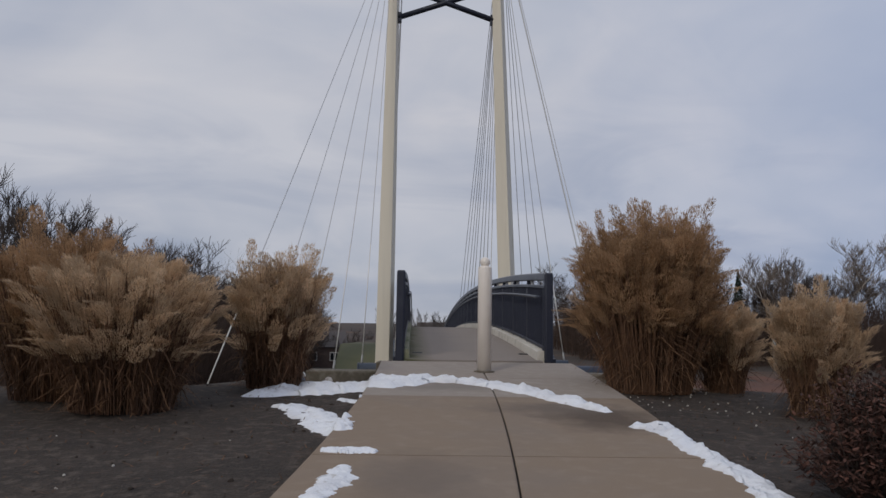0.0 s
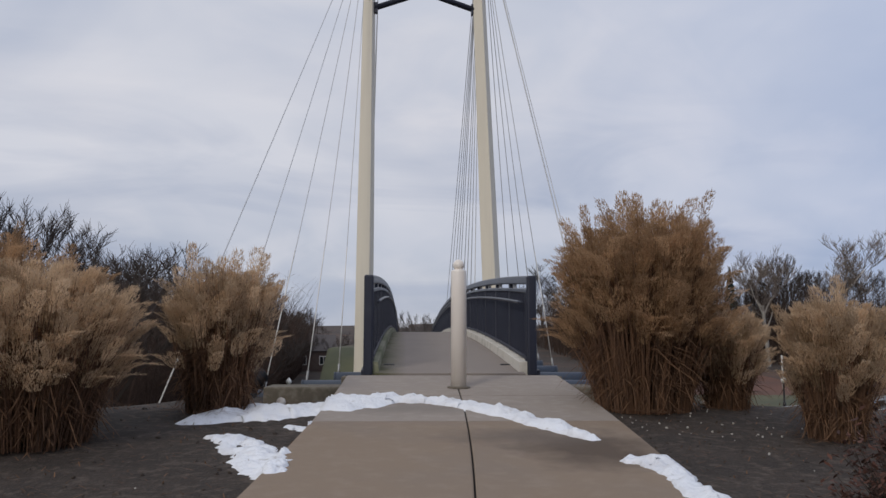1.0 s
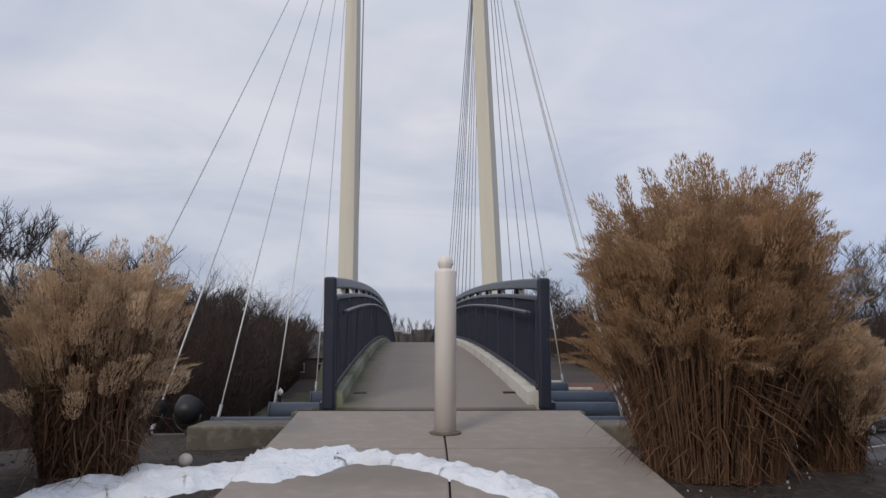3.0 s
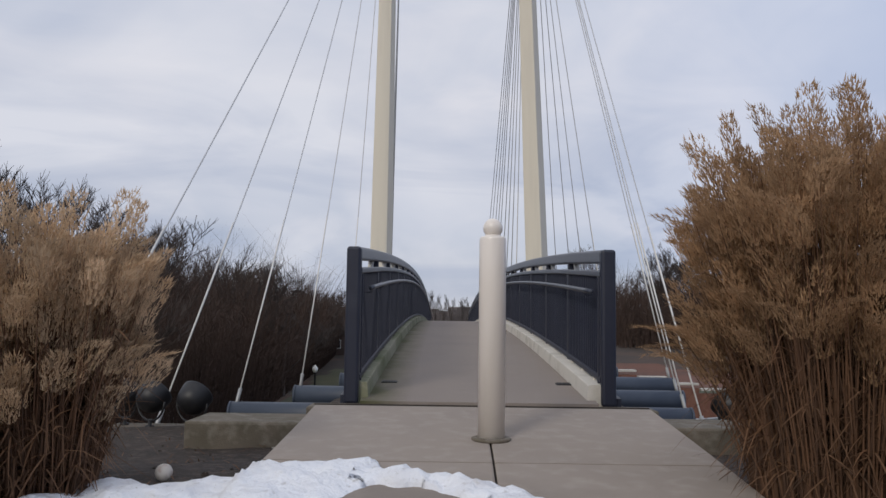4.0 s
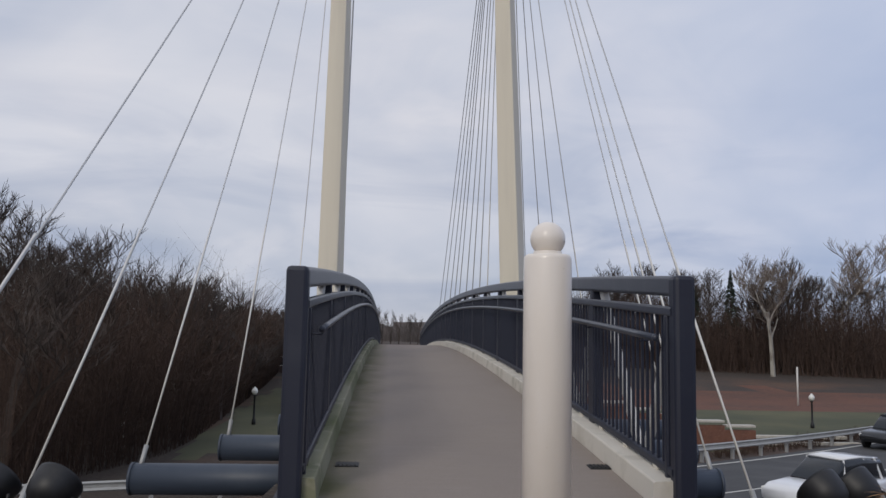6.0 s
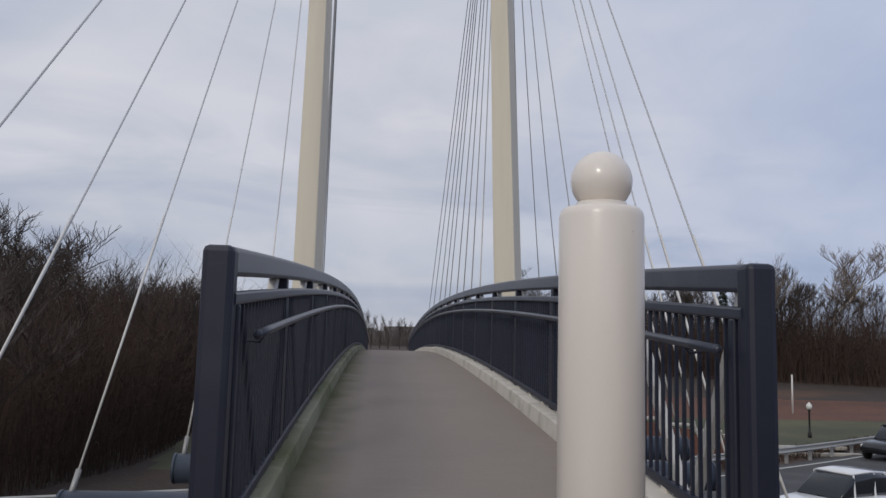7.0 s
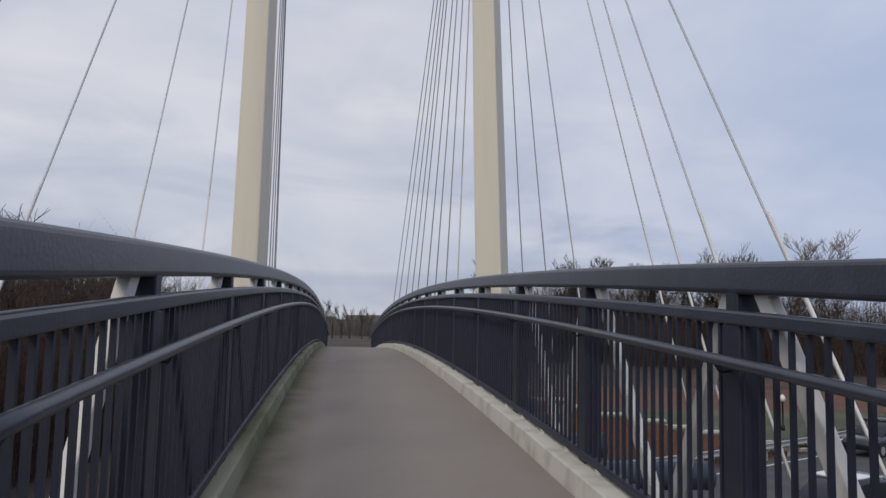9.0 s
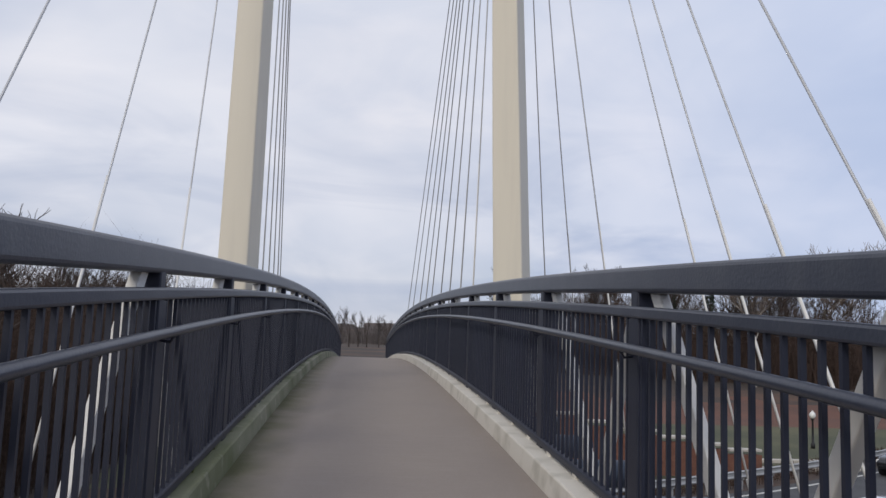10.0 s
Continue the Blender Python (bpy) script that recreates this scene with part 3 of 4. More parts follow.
def build_pylons():
    root = thing("pylon_frame", "tall cream painted twin-legged bridge pylon with navy cross bracing", "pylon")
    for s in (-1, 1):
        bm = bmesh.new()
        rings = []
        for z, w in ((-4.5, 0.60), (0, 0.50), (4, 0.46), (8, 0.39), (11, 0.34), (TOP_Z + 0.4, 0.30)):
            w *= 0.86
            turn = Matrix.Rotation(radians(-15 if s < 0 else -28), 2)
            rings.append([bm.verts.new((pylon_x(s, z) + q.x, PYLON_Y + q.y, z)) for q in (turn @ Vector(c) for c in rounded(w, w, w * 0.06, 2))])
        n = len(rings[0])
        for a, b in zip(rings, rings[1:]):
            for k in range(n):
                bm.faces.new((a[k], a[(k + 1) % n], b[(k + 1) % n], b[k]))
        bm.faces.new(rings[0][::-1])
        bm.faces.new(rings[-1])
        bmesh.ops.recalc_face_normals(bm, faces=bm.faces[:])
        part("leg", bm, M_CREAM, root)
        bm = bmesh.new()
        zf = pylon_x(s, 0)
        add_box(bm, (zf, PYLON_Y, -4.0), (1.4, 1.4, 0.9), 0.03)
        part("footing", bm, M_ABUT, root, "concrete pylon footing")
    for a, b in ((10.35, 11.4), (11.4, 10.35)):
        bm = bmesh.new()
        add_tube(bm, [(pylon_x(-1, a) + 0.15, PYLON_Y + (0.0 if a < b else 0.01), a), (pylon_x(1, b) - 0.15, PYLON_Y, b)], 0.085, 12)
        part("brace", bm, M_NAVY, root, "navy tubular cross brace")
    for s in (-1, 1):
        for z in (10.35, 11.4):
            bm = bmesh.new()
            add_box(bm, (pylon_x(s, z) - s * 0.2, PYLON_Y, z), (0.12, 0.14, 0.34), 0.02)
            part("gusset", bm, M_NAVY, root, "navy gusset plate")


build_pylons()


def build_stay(a, b):
    root = thing("stay_cable", "thin pale steel stay cable with a white sleeve", "cable", "stays of the bridge")
    a, b = Vector(a), Vector(b)
    bm = bmesh.new()
    n = 8
    pts = [a.lerp(b, i / n) - Vector((0, 0, 0.06 * 4 * (i / n) * (1 - i / n))) for i in range(n + 1)]
    add_tube(bm, pts, 0.0105, 6)
    part("strand", bm, M_CABLE, root)
    bm = bmesh.new()
    d = (a - b).normalized()
    add_tube(bm, [b - d * 0.05, b + d * 3.4], 0.0128, 8)
    part("sleeve", bm, M_WHITE, root, "white protective sleeve")
    bm = bmesh.new()
    add_tube(bm, [b - d * 0.12, b + d * 0.22], 0.03, 8)
    part("socket", bm, M_GALV, root, "galvanised end socket")


for side in (-1, 1):
    for n, (k, out) in enumerate(PIPES[side]):
        y, z = pipe_at(k)
        top = STAY_Z - 0.08 * n
        build_stay((pylon_x(side, top) + (0.24 if side > 0 else -0.05 if y < 12 else 0.28), PYLON_Y + (-0.15 if y < 12 else 0.15), top), (side * (out - 0.1), y, z + 0.19))
    for j, y in enumerate((12.6, 14.35, 16.25, 18.2, 20.7, 22.7, 25.2, 28.7, 32.0) if side > 0 else ()):
        top = STAY_Z + 0.15 - 0.08 * (j % 4)
        build_stay((pylon_x(side, top) + 0.15, PYLON_Y + 0.15, top), (side * 1.38, y, deck_z(y) - 0.1))


# ---- bollard ----
def build_bollard():
    y = -1.35
    root = thing("bollard", "cream painted steel bollard with a ball top on a base flange", "bollard", at=(0, y, ramp_z(y)))
    bm = bmesh.new()
    add_lathe(bm, [(0.101, 0.0), (0.101, 1.478), (0.098, 1.492), (0.091, 1.50), (0.05, 1.503)], 48)
    part("tube", bm, M_BOLLARD, root)
    bm = bmesh.new()
    prof = [(0.060, 1.49), (0.060, 1.515)]
    for i in range(2, 17):
        a = -math.pi / 2 + math.pi * i / 16
        prof.append((max(0.074 * math.cos(a), 0.001), 1.568 + 0.074 * math.sin(a)))
    add_lathe(bm, [p for p in prof if p[0] > 0], 40)
    part("ball", bm, M_BOLLARD, root)
    bm = bmesh.new()
    add_lathe(bm, [(0.148, -0.01), (0.148, 0.008), (0.142, 0.014), (0.10, 0.016)], 40)
    part("flange", bm, M_ABUT, root, "stained round base flange")


build_bollard()


# ---- plants ----
class Blades:
    """Gathers thin ribbons and filaments for one mesh."""

    def __init__(self):
        self.v, self.f, self.tone = [], [], []

    def ribbon(self, pts, widths, across):
        b = len(self.v)
        for p, w in zip(pts, widths):
            self.v += [tuple(p - across * w), tuple(p + across * w)]
        for i in range(len(pts) - 1):
            self.f.append((b + 2 * i, b + 2 * i + 1, b + 2 * i + 3, b + 2 * i + 2))

    def sliver(self, p, d, across, w):
        b = len(self.v)
        self.v += [tuple(p - across * w), tuple(p + across * w), tuple(p + d)]
        self.f.append((b, b + 1, b + 2))

    def stick(self, pts, radii):
        """A thin three-sided stick."""
        b = len(self.v)
        for i, (p, r) in enumerate(zip(pts, radii)):
            d = (pts[min(i + 1, len(pts) - 1)] - pts[max(i - 1, 0)]).normalized()
            u = d.cross(Vector((0.31, 0.95, 0.02)))
            u = u.normalized() if u.length > 1e-3 else Vector((1, 0, 0))
            w = u.cross(d)
            for k in range(3):
                a = k * math.tau / 3
                self.v.append(tuple(p + r * (math.cos(a) * u + math.sin(a) * w)))
        for i in range(len(pts) - 1):
            for k in range(3):
                self.f.append((b + 3 * i + k, b + 3 * i + (k + 1) % 3, b + 3 * i + 3 + (k + 1) % 3, b + 3 * i + 3 + k))

    def done(self, name, mat, parent, label=""):
        ob = raw(name, self.v, self.f, mat, parent, label)
        if self.tone:
            ob.data.attributes.new("tone", "FLOAT", "POINT").data.foreach_set("value", self.tone)
        return ob


def flat(rng):
    a = rng.uniform(0, math.tau)
    return Vector((math.cos(a), math.sin(a), 0))


def grass_clump(x, y, height, radius, stems, plumes, seed, label, plume_mat, flare=0.47, strays=0, spikes=0):
    """Canes fanning out of a narrow foot, bare and tangled below, with fat soft plumes over the upper part."""
    rng = random.Random(seed)
    root = thing("ornamental_grass", label, "grass", "ornamental grasses beside the path", at=(x, y, ground_z(x, y) - 0.03))
    cane, blade, tuft = Blades(), Blades(), Blades()
    heads = []
    for i in range(stems):
        a = rng.uniform(0, math.tau)
        k = math.sqrt(rng.random())
        out = Vector((math.cos(a), math.sin(a), 0))
        base = out * (0.60 * radius * k)
        h = height * (0.95 - 0.17 * k * k) * (1 - 0.56 * rng.random() ** 1.2)
        lean = radius * (0.04 + flare * k) * rng.uniform(0.5, 1.1)
        side = flat(rng) * rng.uniform(0, 0.12)
        if i < spikes:
            h = height * rng.uniform(0.93, 1.02)
            lean *= 0.6

        def at(t):
            return base + (out * lean + side) * t ** 1.4 + Vector((0, 0, h * t * (1 - 0.04 * t)))
        pts = [at(t) for t in (0, 0.25, 0.5, 0.75, 1.0)]
        cane.stick(pts, [0.0055, 0.005, 0.0045, 0.0035, 0.002])
        heads.append((-1 if i < spikes else rng.random() - 0.25 * (h / height) - 0.55 * k, pts, out, h))
        for j in range(rng.choice((3, 4, 4))):
            t0 = rng.uniform(0.10, 0.75)
            p = at(t0)
            d = (out * rng.uniform(0.0, 0.8) + flat(rng) * 0.8).normalized()
            ln = rng.uniform(0.14, 0.42) * (0.6 + 0.4 * height / 2)
            rise = rng.uniform(0.0, 0.9)
            fall = rng.uniform(0.3, 1.2)
            curl = flat(rng) * rng.uniform(0.1, 0.7)
            q = [p + d * ln * 0.42 * u + curl * ln * u * u + Vector((0, 0, ln * (rise * u - fall * u * u))) for u in (0, 0.3, 0.6, 0.85, 1.0)]
            q = [Vector((v.x, v.y, max(v.z, 0.04))) for v in q]
            blade.ribbon(q, [0.0025, 0.0052, 0.0048, 0.003, 0.001], Vector((-d.y, d.x, rng.uniform(-0.6, 0.6))).normalized())
    heads.sort(key=lambda r: r[0])
    for n, (_, pts, out, h) in enumerate(heads[:plumes]):
        tip, low = pts[-1], pts[3]
        axis = (tip - low).normalized()
        ln = rng.uniform(0.26, 0.40) * (0.62 + 0.20 * height)
        nod = rng.uniform(0.0, 0.35) + 0.7 * (1 - h / height) * rng.random()
        way = (out * 0.8 + flat(rng)).normalized()
        fat = rng.uniform(0.75, 1.25) * (0.75 + 0.12 * height)
        m = 300
        tone = rng.uniform(0.68, 1.2)
        for i in range(m):
            u = (i + rng.random()) / m
            c = tip + axis * ln * (u - 0.45) + way * (nod * ln * u * u * 0.8) - Vector((0, 0, nod * ln * u * u * 0.9))
            w = math.sin(math.pi * min(1, 0.14 + 0.74 * u ** 0.9)) ** 0.55
            ring = flat(rng)
            c = c + ring * (0.080 * fat * w * rng.random() ** 0.45)
            o = axis * rng.uniform(0.35, 0.95) + ring * rng.uniform(0.0, 0.30) + flat(rng) * 0.18 + way * nod * u * 0.8 - Vector((0, 0, nod * u * rng.uniform(0.6, 1.4)))
            tuft.sliver(c, o * (0.062 * (0.7 + 0.4 * w) * rng.uniform(0.6, 1.2)), flat(rng), rng.uniform(0.0030, 0.0062))
        tuft.tone += [tone] * (3 * m)
    for i in range(strays):
        d = flat(rng)
        p = d * radius * rng.uniform(0.3, 0.95)
        blade.ribbon([p + Vector((0, 0, 0.03)), p + flat(rng) * 0.25 + Vector((0, 0, 0.06)), p + d * 0.4 + Vector((0, 0, 0.03))], [0.005, 0.006, 0.001], Vector((-d.y, d.x, 0)))
    tagged(cane.done("canes", M_STEM, root, "reddish brown dry canes"), kind="stuff")
    tagged(blade.done("blades", M_BLADE, root, "curling dry tan blades"), kind="stuff")
    tagged(tuft.done("plumes", plume_mat, root, "feathery seed plumes"), kind="stuff")
    return root


grass_clump(2.02, -2.6, 2.42, 0.87, 1300, 620, 11, "very large clump of dry reddish brown plume grass", M_PLUME, strays=60, spikes=16)
grass_clump(-4.05, -4.3, 1.72, 0.86, 900, 360, 12, "broad clump of dry grass with pale tan plumes", M_PLUME_PALE, strays=40)
grass_clump(-5.05, -3.3, 2.12, 0.98, 760, 300, 13, "tall clump of brown plume grass", M_PLUME, strays=20, spikes=8)
grass_clump(-2.78, -2.5, 1.79, 0.56, 700, 220, 14, "narrow clump of dry straw grass with long plumes", M_PLUME_PALE, flare=0.40, strays=50, spikes=5)
grass_clump(3.42, -4.15, 1.45, 0.42, 480, 180, 15, "low clump of dry grass with fluffy pale plumes", M_PLUME_PALE, strays=30, spikes=3)
grass_clump(3.1, -2.3, 1.25, 0.42, 300, 170, 16, "small greyish clump of dry plume grass", M_PLUME_PALE, strays=10)
grass_clump(-7.2, -5.0, 1.6, 1.0, 480, 300, 17, "clump of dry plume grass on the bank", M_PLUME, strays=10)


def build_shrub(x, y, r, h, seed, label):
    rng = random.Random(seed)
    root = thing("shrub", label, "shrub", at=(x, y, ground_z(x, y) - 0.02))
    twig, leaf = Blades(), Blades()
    for i in range(420):
        a, k = rng.uniform(0, math.tau), rng.uniform(0.05, 1.25)
        d = Vector((math.cos(a) * math.sin(k), math.sin(a) * math.sin(k), math.cos(k)))
        end = Vector((d.x * r, d.y * r, d.z * h)) * rng.uniform(0.6, 1.0)
        mid = end * 0.5 + flat(rng) * 0.06
        twig.stick([Vector((d.x * 0.08, d.y * 0.08, 0)), mid, end], [0.006, 0.004, 0.0015])
        for j in range(26):
            u = rng.uniform(0.3, 1.0)
            p = mid.lerp(end, (u - 0.3) / 0.7) + flat(rng) * rng.uniform(0, 0.07) + Vector((0, 0, rng.uniform(-0.05, 0.05)))
            o = (flat(rng) + Vector((0, 0, rng.uniform(-1, 0.6)))).normalized()
            leaf.ribbon([p, p + o * 0.022, p + o * 0.045], [0.002, 0.012, 0.001], flat(rng))
    tagged(twig.done("twig_mass", M_BARK, root), kind="stuff")
    tagged(leaf.done("leaves", M_SHRUB, root, "dark reddish dead leaves"), kind="stuff")


build_shrub(1.98, -7.75, 0.62, 0.95, 31, "dark shrub with dead reddish leaves beside the path")


def tree_mesh(seed, height, spread, trunk, forks=4, depth=5):
    """Trunk with main limbs, and the fine crown, each as vertices and faces."""
    rng = random.Random(seed)
    wood, fine = Blades(), Blades()

    def grow(p, d, length, r, level):
        n = 5 if level > 2 else 3
        pts, rad = [p], [r]
        bend = flat(rng) * (0.02 if level == depth else 0.06)
        for i in range(n):
            d = (d + bend + flat(rng) * (0.08 if level == depth else 0.20) + Vector((0, 0, rng.uniform(-0.02, 0.14)))).normalized()
            p = p + d * length / n
            pts.append(p)
            rad.append(r * (1 - 0.5 * (i + 1) / n))
        (wood if level >= depth - 1 else fine).stick(pts, rad)
        if level == 0:
            return
        kids = forks if level > 1 else forks + 2
        for k in range(kids):
            t = 0.32 + 0.68 * (k + rng.random()) / kids
            i = min(n - 1, int(t * n))
            q = pts[i].lerp(pts[i + 1], min(1.0, t * n - i))
            nd = (d * rng.uniform(0.6, 1.0) + flat(rng) * spread * rng.uniform(0.5, 1.2) + Vector((0, 0, 0.14))).normalized()
            grow(q, nd, length * rng.uniform(0.50, 0.72), max(rad[i] * rng.uniform(0.38, 0.58), 0.012), level - 1)

    grow(Vector((0, 0, 0)), Vector((rng.uniform(-0.05, 0.05), rng.uniform(-0.05, 0.05), 1)), height * 0.42, trunk, depth)
    k = height / max(v[2] for v in fine.v)
    return [([(a * k, b * k, c * k) for a, b, c in w.v], w.f) for w in (wood, fine)]


TREE_DATA = []
for i, (sp, fk, dp) in enumerate(((0.62, 4, 5), (0.75, 4, 5), (0.50, 4, 5), (0.85, 4, 5), (0.42, 4, 5), (0.30, 4, 4))):
    made = tree_mesh(50 + i, 10.0, sp, 0.19, fk, dp)
    for mat in (M_BARK, M_BARK_PALE):
        pair = []
        for nm, (v, f) in zip(("trunk", "crown"), made):
            me = bpy.data.meshes.new(nm)
            me.from_pydata(v, [], f)
            me.materials.append(M_TWIG if mat is M_BARK_PALE and nm == "crown" else mat)
            pair.append(me)
        TREE_DATA.append(pair)


def plant_tree(x, y, height, variant, turn, pale=False, label="bare grey-brown winter tree"):
    root = thing("bare_tree", label, "tree", "bare trees of the woodland", at=(x, y, ground_z(x, y) - 0.1))
    root.rotation_euler = (0, 0, turn)
    root.scale = (height / 10,) * 3
    for me in TREE_DATA[variant * 2 + (1 if pale else 0)]:
        new(me.name.split(".")[0], me).parent = root


def brush(name, label, count, seed, place, heights, twigs=5, mat=M_BRUSH):
    """Thicket of upright saplings, one mesh."""
    rng = random.Random(seed)
    b = Blades()
    for i in range(count):
        x, y = place(rng)
        z = ground_z(x, y) - 0.1
        h = rng.uniform(*heights) * (0.85 + 0.55 * noise.noise((x * 0.10, y * 0.10, 4.0)) + 0.2 * noise.noise((x * 0.5, y * 0.5, 8.0)))
        p = Vector((x, y, z))
        lean = flat(rng) * h * rng.uniform(0.04, 0.42)
        far = math.hypot(x, y)
        w = 0.00022 * far + 0.002
        b.ribbon([p, p + lean * 0.4 + Vector((0, 0, h * 0.55)), p + lean + Vector((0, 0, h))], [w * 1.3, w, w * 0.3], Vector((1, 0, 0)))
        for j in range(twigs):
            u = rng.uniform(0.15, 0.95)
            q = p + lean * u + Vector((0, 0, h * u))
            d = (flat(rng) + Vector((0, 0, rng.uniform(-0.1, 1.0)))).normalized() * h * rng.uniform(0.10, 0.34)
            b.sliver(q, d, Vector((rng.uniform(0.5, 1), 0, rng.uniform(-0.5, 0.5))).normalized(), w * rng.uniform(0.5, 1.0))
    return tagged(b.done(name, mat, None), label, "thicket", kind="stuff")


def left_wood(rng):
    y = 24 + 94 * rng.random() ** 1.3
    edge = -10.8 - 0.075 * max(0, y - 40) - 0.25 * max(0, 34 - y)
    return edge - 55 * rng.random() ** 1.8, y


def left_bank(rng):
    x = -6.0 - 16 * rng.random()
    return x, -5.0 + rng.random() * (18 + 0.5 * (-x - 6)) + max(0, 5 - (-x - 5)) * 0.6


def verge(rng):
    x = -34 + 30 * rng.random()
    return x, guard_y(x) - 13 - 7 * rng.random()


def far_verge(rng):
    x = 4 + 62 * rng.random()
    return x, guard_y(x) + 0.6 + 1.8 * rng.random()


def right_wood(rng):
    x = 26 + 130 * rng.random()
    return x, max(112 - 0.30 * (x - 40), 60) + 40 * rng.random() ** 1.5


def far_wood(rng):
    return -70 + 150 * rng.random(), 150 + 30 * rng.random()


brush("woodland_thicket", "dense dark brown leafless thicket behind the road", 17000, 61, left_wood, (3.5, 9.5), 15)
brush("bank_thicket", "dark leafless brush on the bank below the path", 3200, 62, left_bank, (0.9, 2.4), 12)
brush("verge_thicket", "low dark brush along the near road verge", 3500, 65, verge, (0.8, 2.2), 10)
brush("hillside_thicket", "brown leafless woodland edge beyond the lawn", 12000, 63, right_wood, (5.0, 13.0), 14)
brush("roadside_hedge", "low dark brown brush behind the guard rail", 3600, 66, far_verge, (0.35, 0.95), 12)
# M_FAR carries the haze of this distance in its colour
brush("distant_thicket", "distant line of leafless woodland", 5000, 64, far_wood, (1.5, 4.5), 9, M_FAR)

rng = random.Random(70)
for i in range(85):
    x, y = left_wood(rng)
    deep = smooth(0, 14, -10.8 - 0.075 * max(0, y - 40) - x)
    plant_tree(x, y, rng.uniform(7.5, 10) + 3.0 * deep, rng.randrange(5), rng.uniform(0, 6))
for i in range(46):
    x, y = right_wood(rng)
    plant_tree(x, y + 5, rng.uniform(12, 18), rng.randrange(5), rng.uniform(0, 6))
for i in range(30):
    x, y = far_wood(rng)
    plant_tree(x * 0.75 + (18 if x > 0 else -18), y, rng.uniform(7.5, 10.0), rng.randrange(5), rng.uniform(0, 6))
for i in range(22):
    x = -15 + 1.45 * i + rng.uniform(-0.5, 0.5)
    plant_tree(x, 118 + rng.uniform(-4, 6), rng.uniform(4.6, 6.4), 5, rng.uniform(0, 6), label="slender bare tree in a row beyond the bridge")
for x, y, h, v, pale, lab in ((-29.5, 54, 17, 0, False, "tall dark bare tree with twisting limbs above the thicket"), (-25.5, 50, 14.5, 3, False, "dark bare tree with crooked limbs"), (-30.5, 38, 18.5, 3, False, "tall bare tree above the thicket"),
                              (-23, 48, 12.5, 1, False, "bare spreading tree above the thicket"), (-36, 60, 16, 3, False, "broad bare tree with crooked limbs above the thicket"),
                              (70, 120, 22, 1, True, "large bare sycamore with pale bark by the lawn"), (60, 128, 18, 2, True, "slender bare tree with pale bark"),
                              (52, 105, 17, 0, True, "bare tree with pale trunk by the lawn"), (88, 110, 20, 3, False, "broad bare tree on the hillside")):
    plant_tree(x, y, h, v, 1.3 * v + x, pale, lab)


def build_conifer(x, y, h, seed):
    rng = random.Random(seed)
    root = thing("conifer", "dark green conical conifer at the woodland edge", "tree", "conifers", at=(x, y, ground_z(x, y) - 0.1))
    t, n = Blades(), Blades()
    t.stick([Vector((0, 0, 0)), Vector((0, 0, h * 0.5)), Vector((0, 0, h))], [0.16, 0.1, 0.02])
    for i in range(900):
        u = rng.random() ** 0.8
        z = h * (0.12 + 0.88 * u)
        r = (1 - u) * h * 0.20 * rng.uniform(0.55, 1.1) + 0.1
        d = flat(rng)
        n.ribbon([Vector((0, 0, z)) + d * r * 0.2, Vector((0, 0, z - 0.05 * r)) + d * r * 0.7, Vector((0, 0, z - 0.30 * r)) + d * r], [0.05, 0.20, 0.02], Vector((-d.y, d.x, rng.uniform(-0.5, 0.5))))
    t.done("trunk", M_BARK, root)
    tagged(n.done("needles", M_NEEDLE, root), kind="stuff")


build_conifer(56, 128, 15.5, 81)
build_conifer(50, 128, 12.5, 82)


# ---- snow ----
def snow_patch(spine, half, seed, label, high=0.05):
    """A low heap of snow along a spine of (x, y), half as wide as the widths given."""
    bm = bmesh.new()
    n, m = 140, 18
    pts = [Vector((*p, 0)) for p in spine]
    rows = []
    for i in range(n + 1):
        t = i / n * (len(pts) - 1)
        k = min(int(t), len(pts) - 2)
        u = t - k
        c = pts[k].lerp(pts[k + 1], u)
        w = half[k] * (1 - u) + half[k + 1] * u
        d = pts[k + 1] - pts[k]
        s = Vector((-d.y, d.x, 0)).normalized()
        row = []
        for j in range(m + 1):
            v = j / m * 2 - 1
            edge = w * (1 + 0.45 * noise.noise((i * 0.08, seed + (3 if v > 0 else 0), 0.5)) + 0.30 * noise.noise((i * 0.33, seed + (9 if v > 0 else 6), 0.5)))
            q = c + s * v * edge
            on = abs(q.x - path_x(q.y)) < 1.52
            z0 = ramp_z(q.y) if on else ground_z(q.x, q.y)
            body = max(0.0, 1 - v * v) ** 0.55
            end = min(1.0, i / 5, (n - i) / 5)
            lump = 0.75 + 0.8 * noise.noise((q.x * 4, q.y * 4, seed)) + 0.55 * noise.noise((q.x * 13, q.y * 13, seed))
            row.append(bm.verts.new((q.x, q.y, z0 - 0.004 + (high * body * end * lump if 0 < j < m and 0 < i < n else -0.012))))
        rows.append(row)
    for a, b in zip(rows, rows[1:]):
        for j in range(m):
            f = bm.faces.new((a[j], a[j + 1], b[j + 1], b[j]))
            f.smooth = True
    bmesh.ops.recalc_face_normals(bm, faces=bm.faces[:])
    return tagged(finish("snow_patch", bm, M_SNOW), label, "snow", "remains of snow")


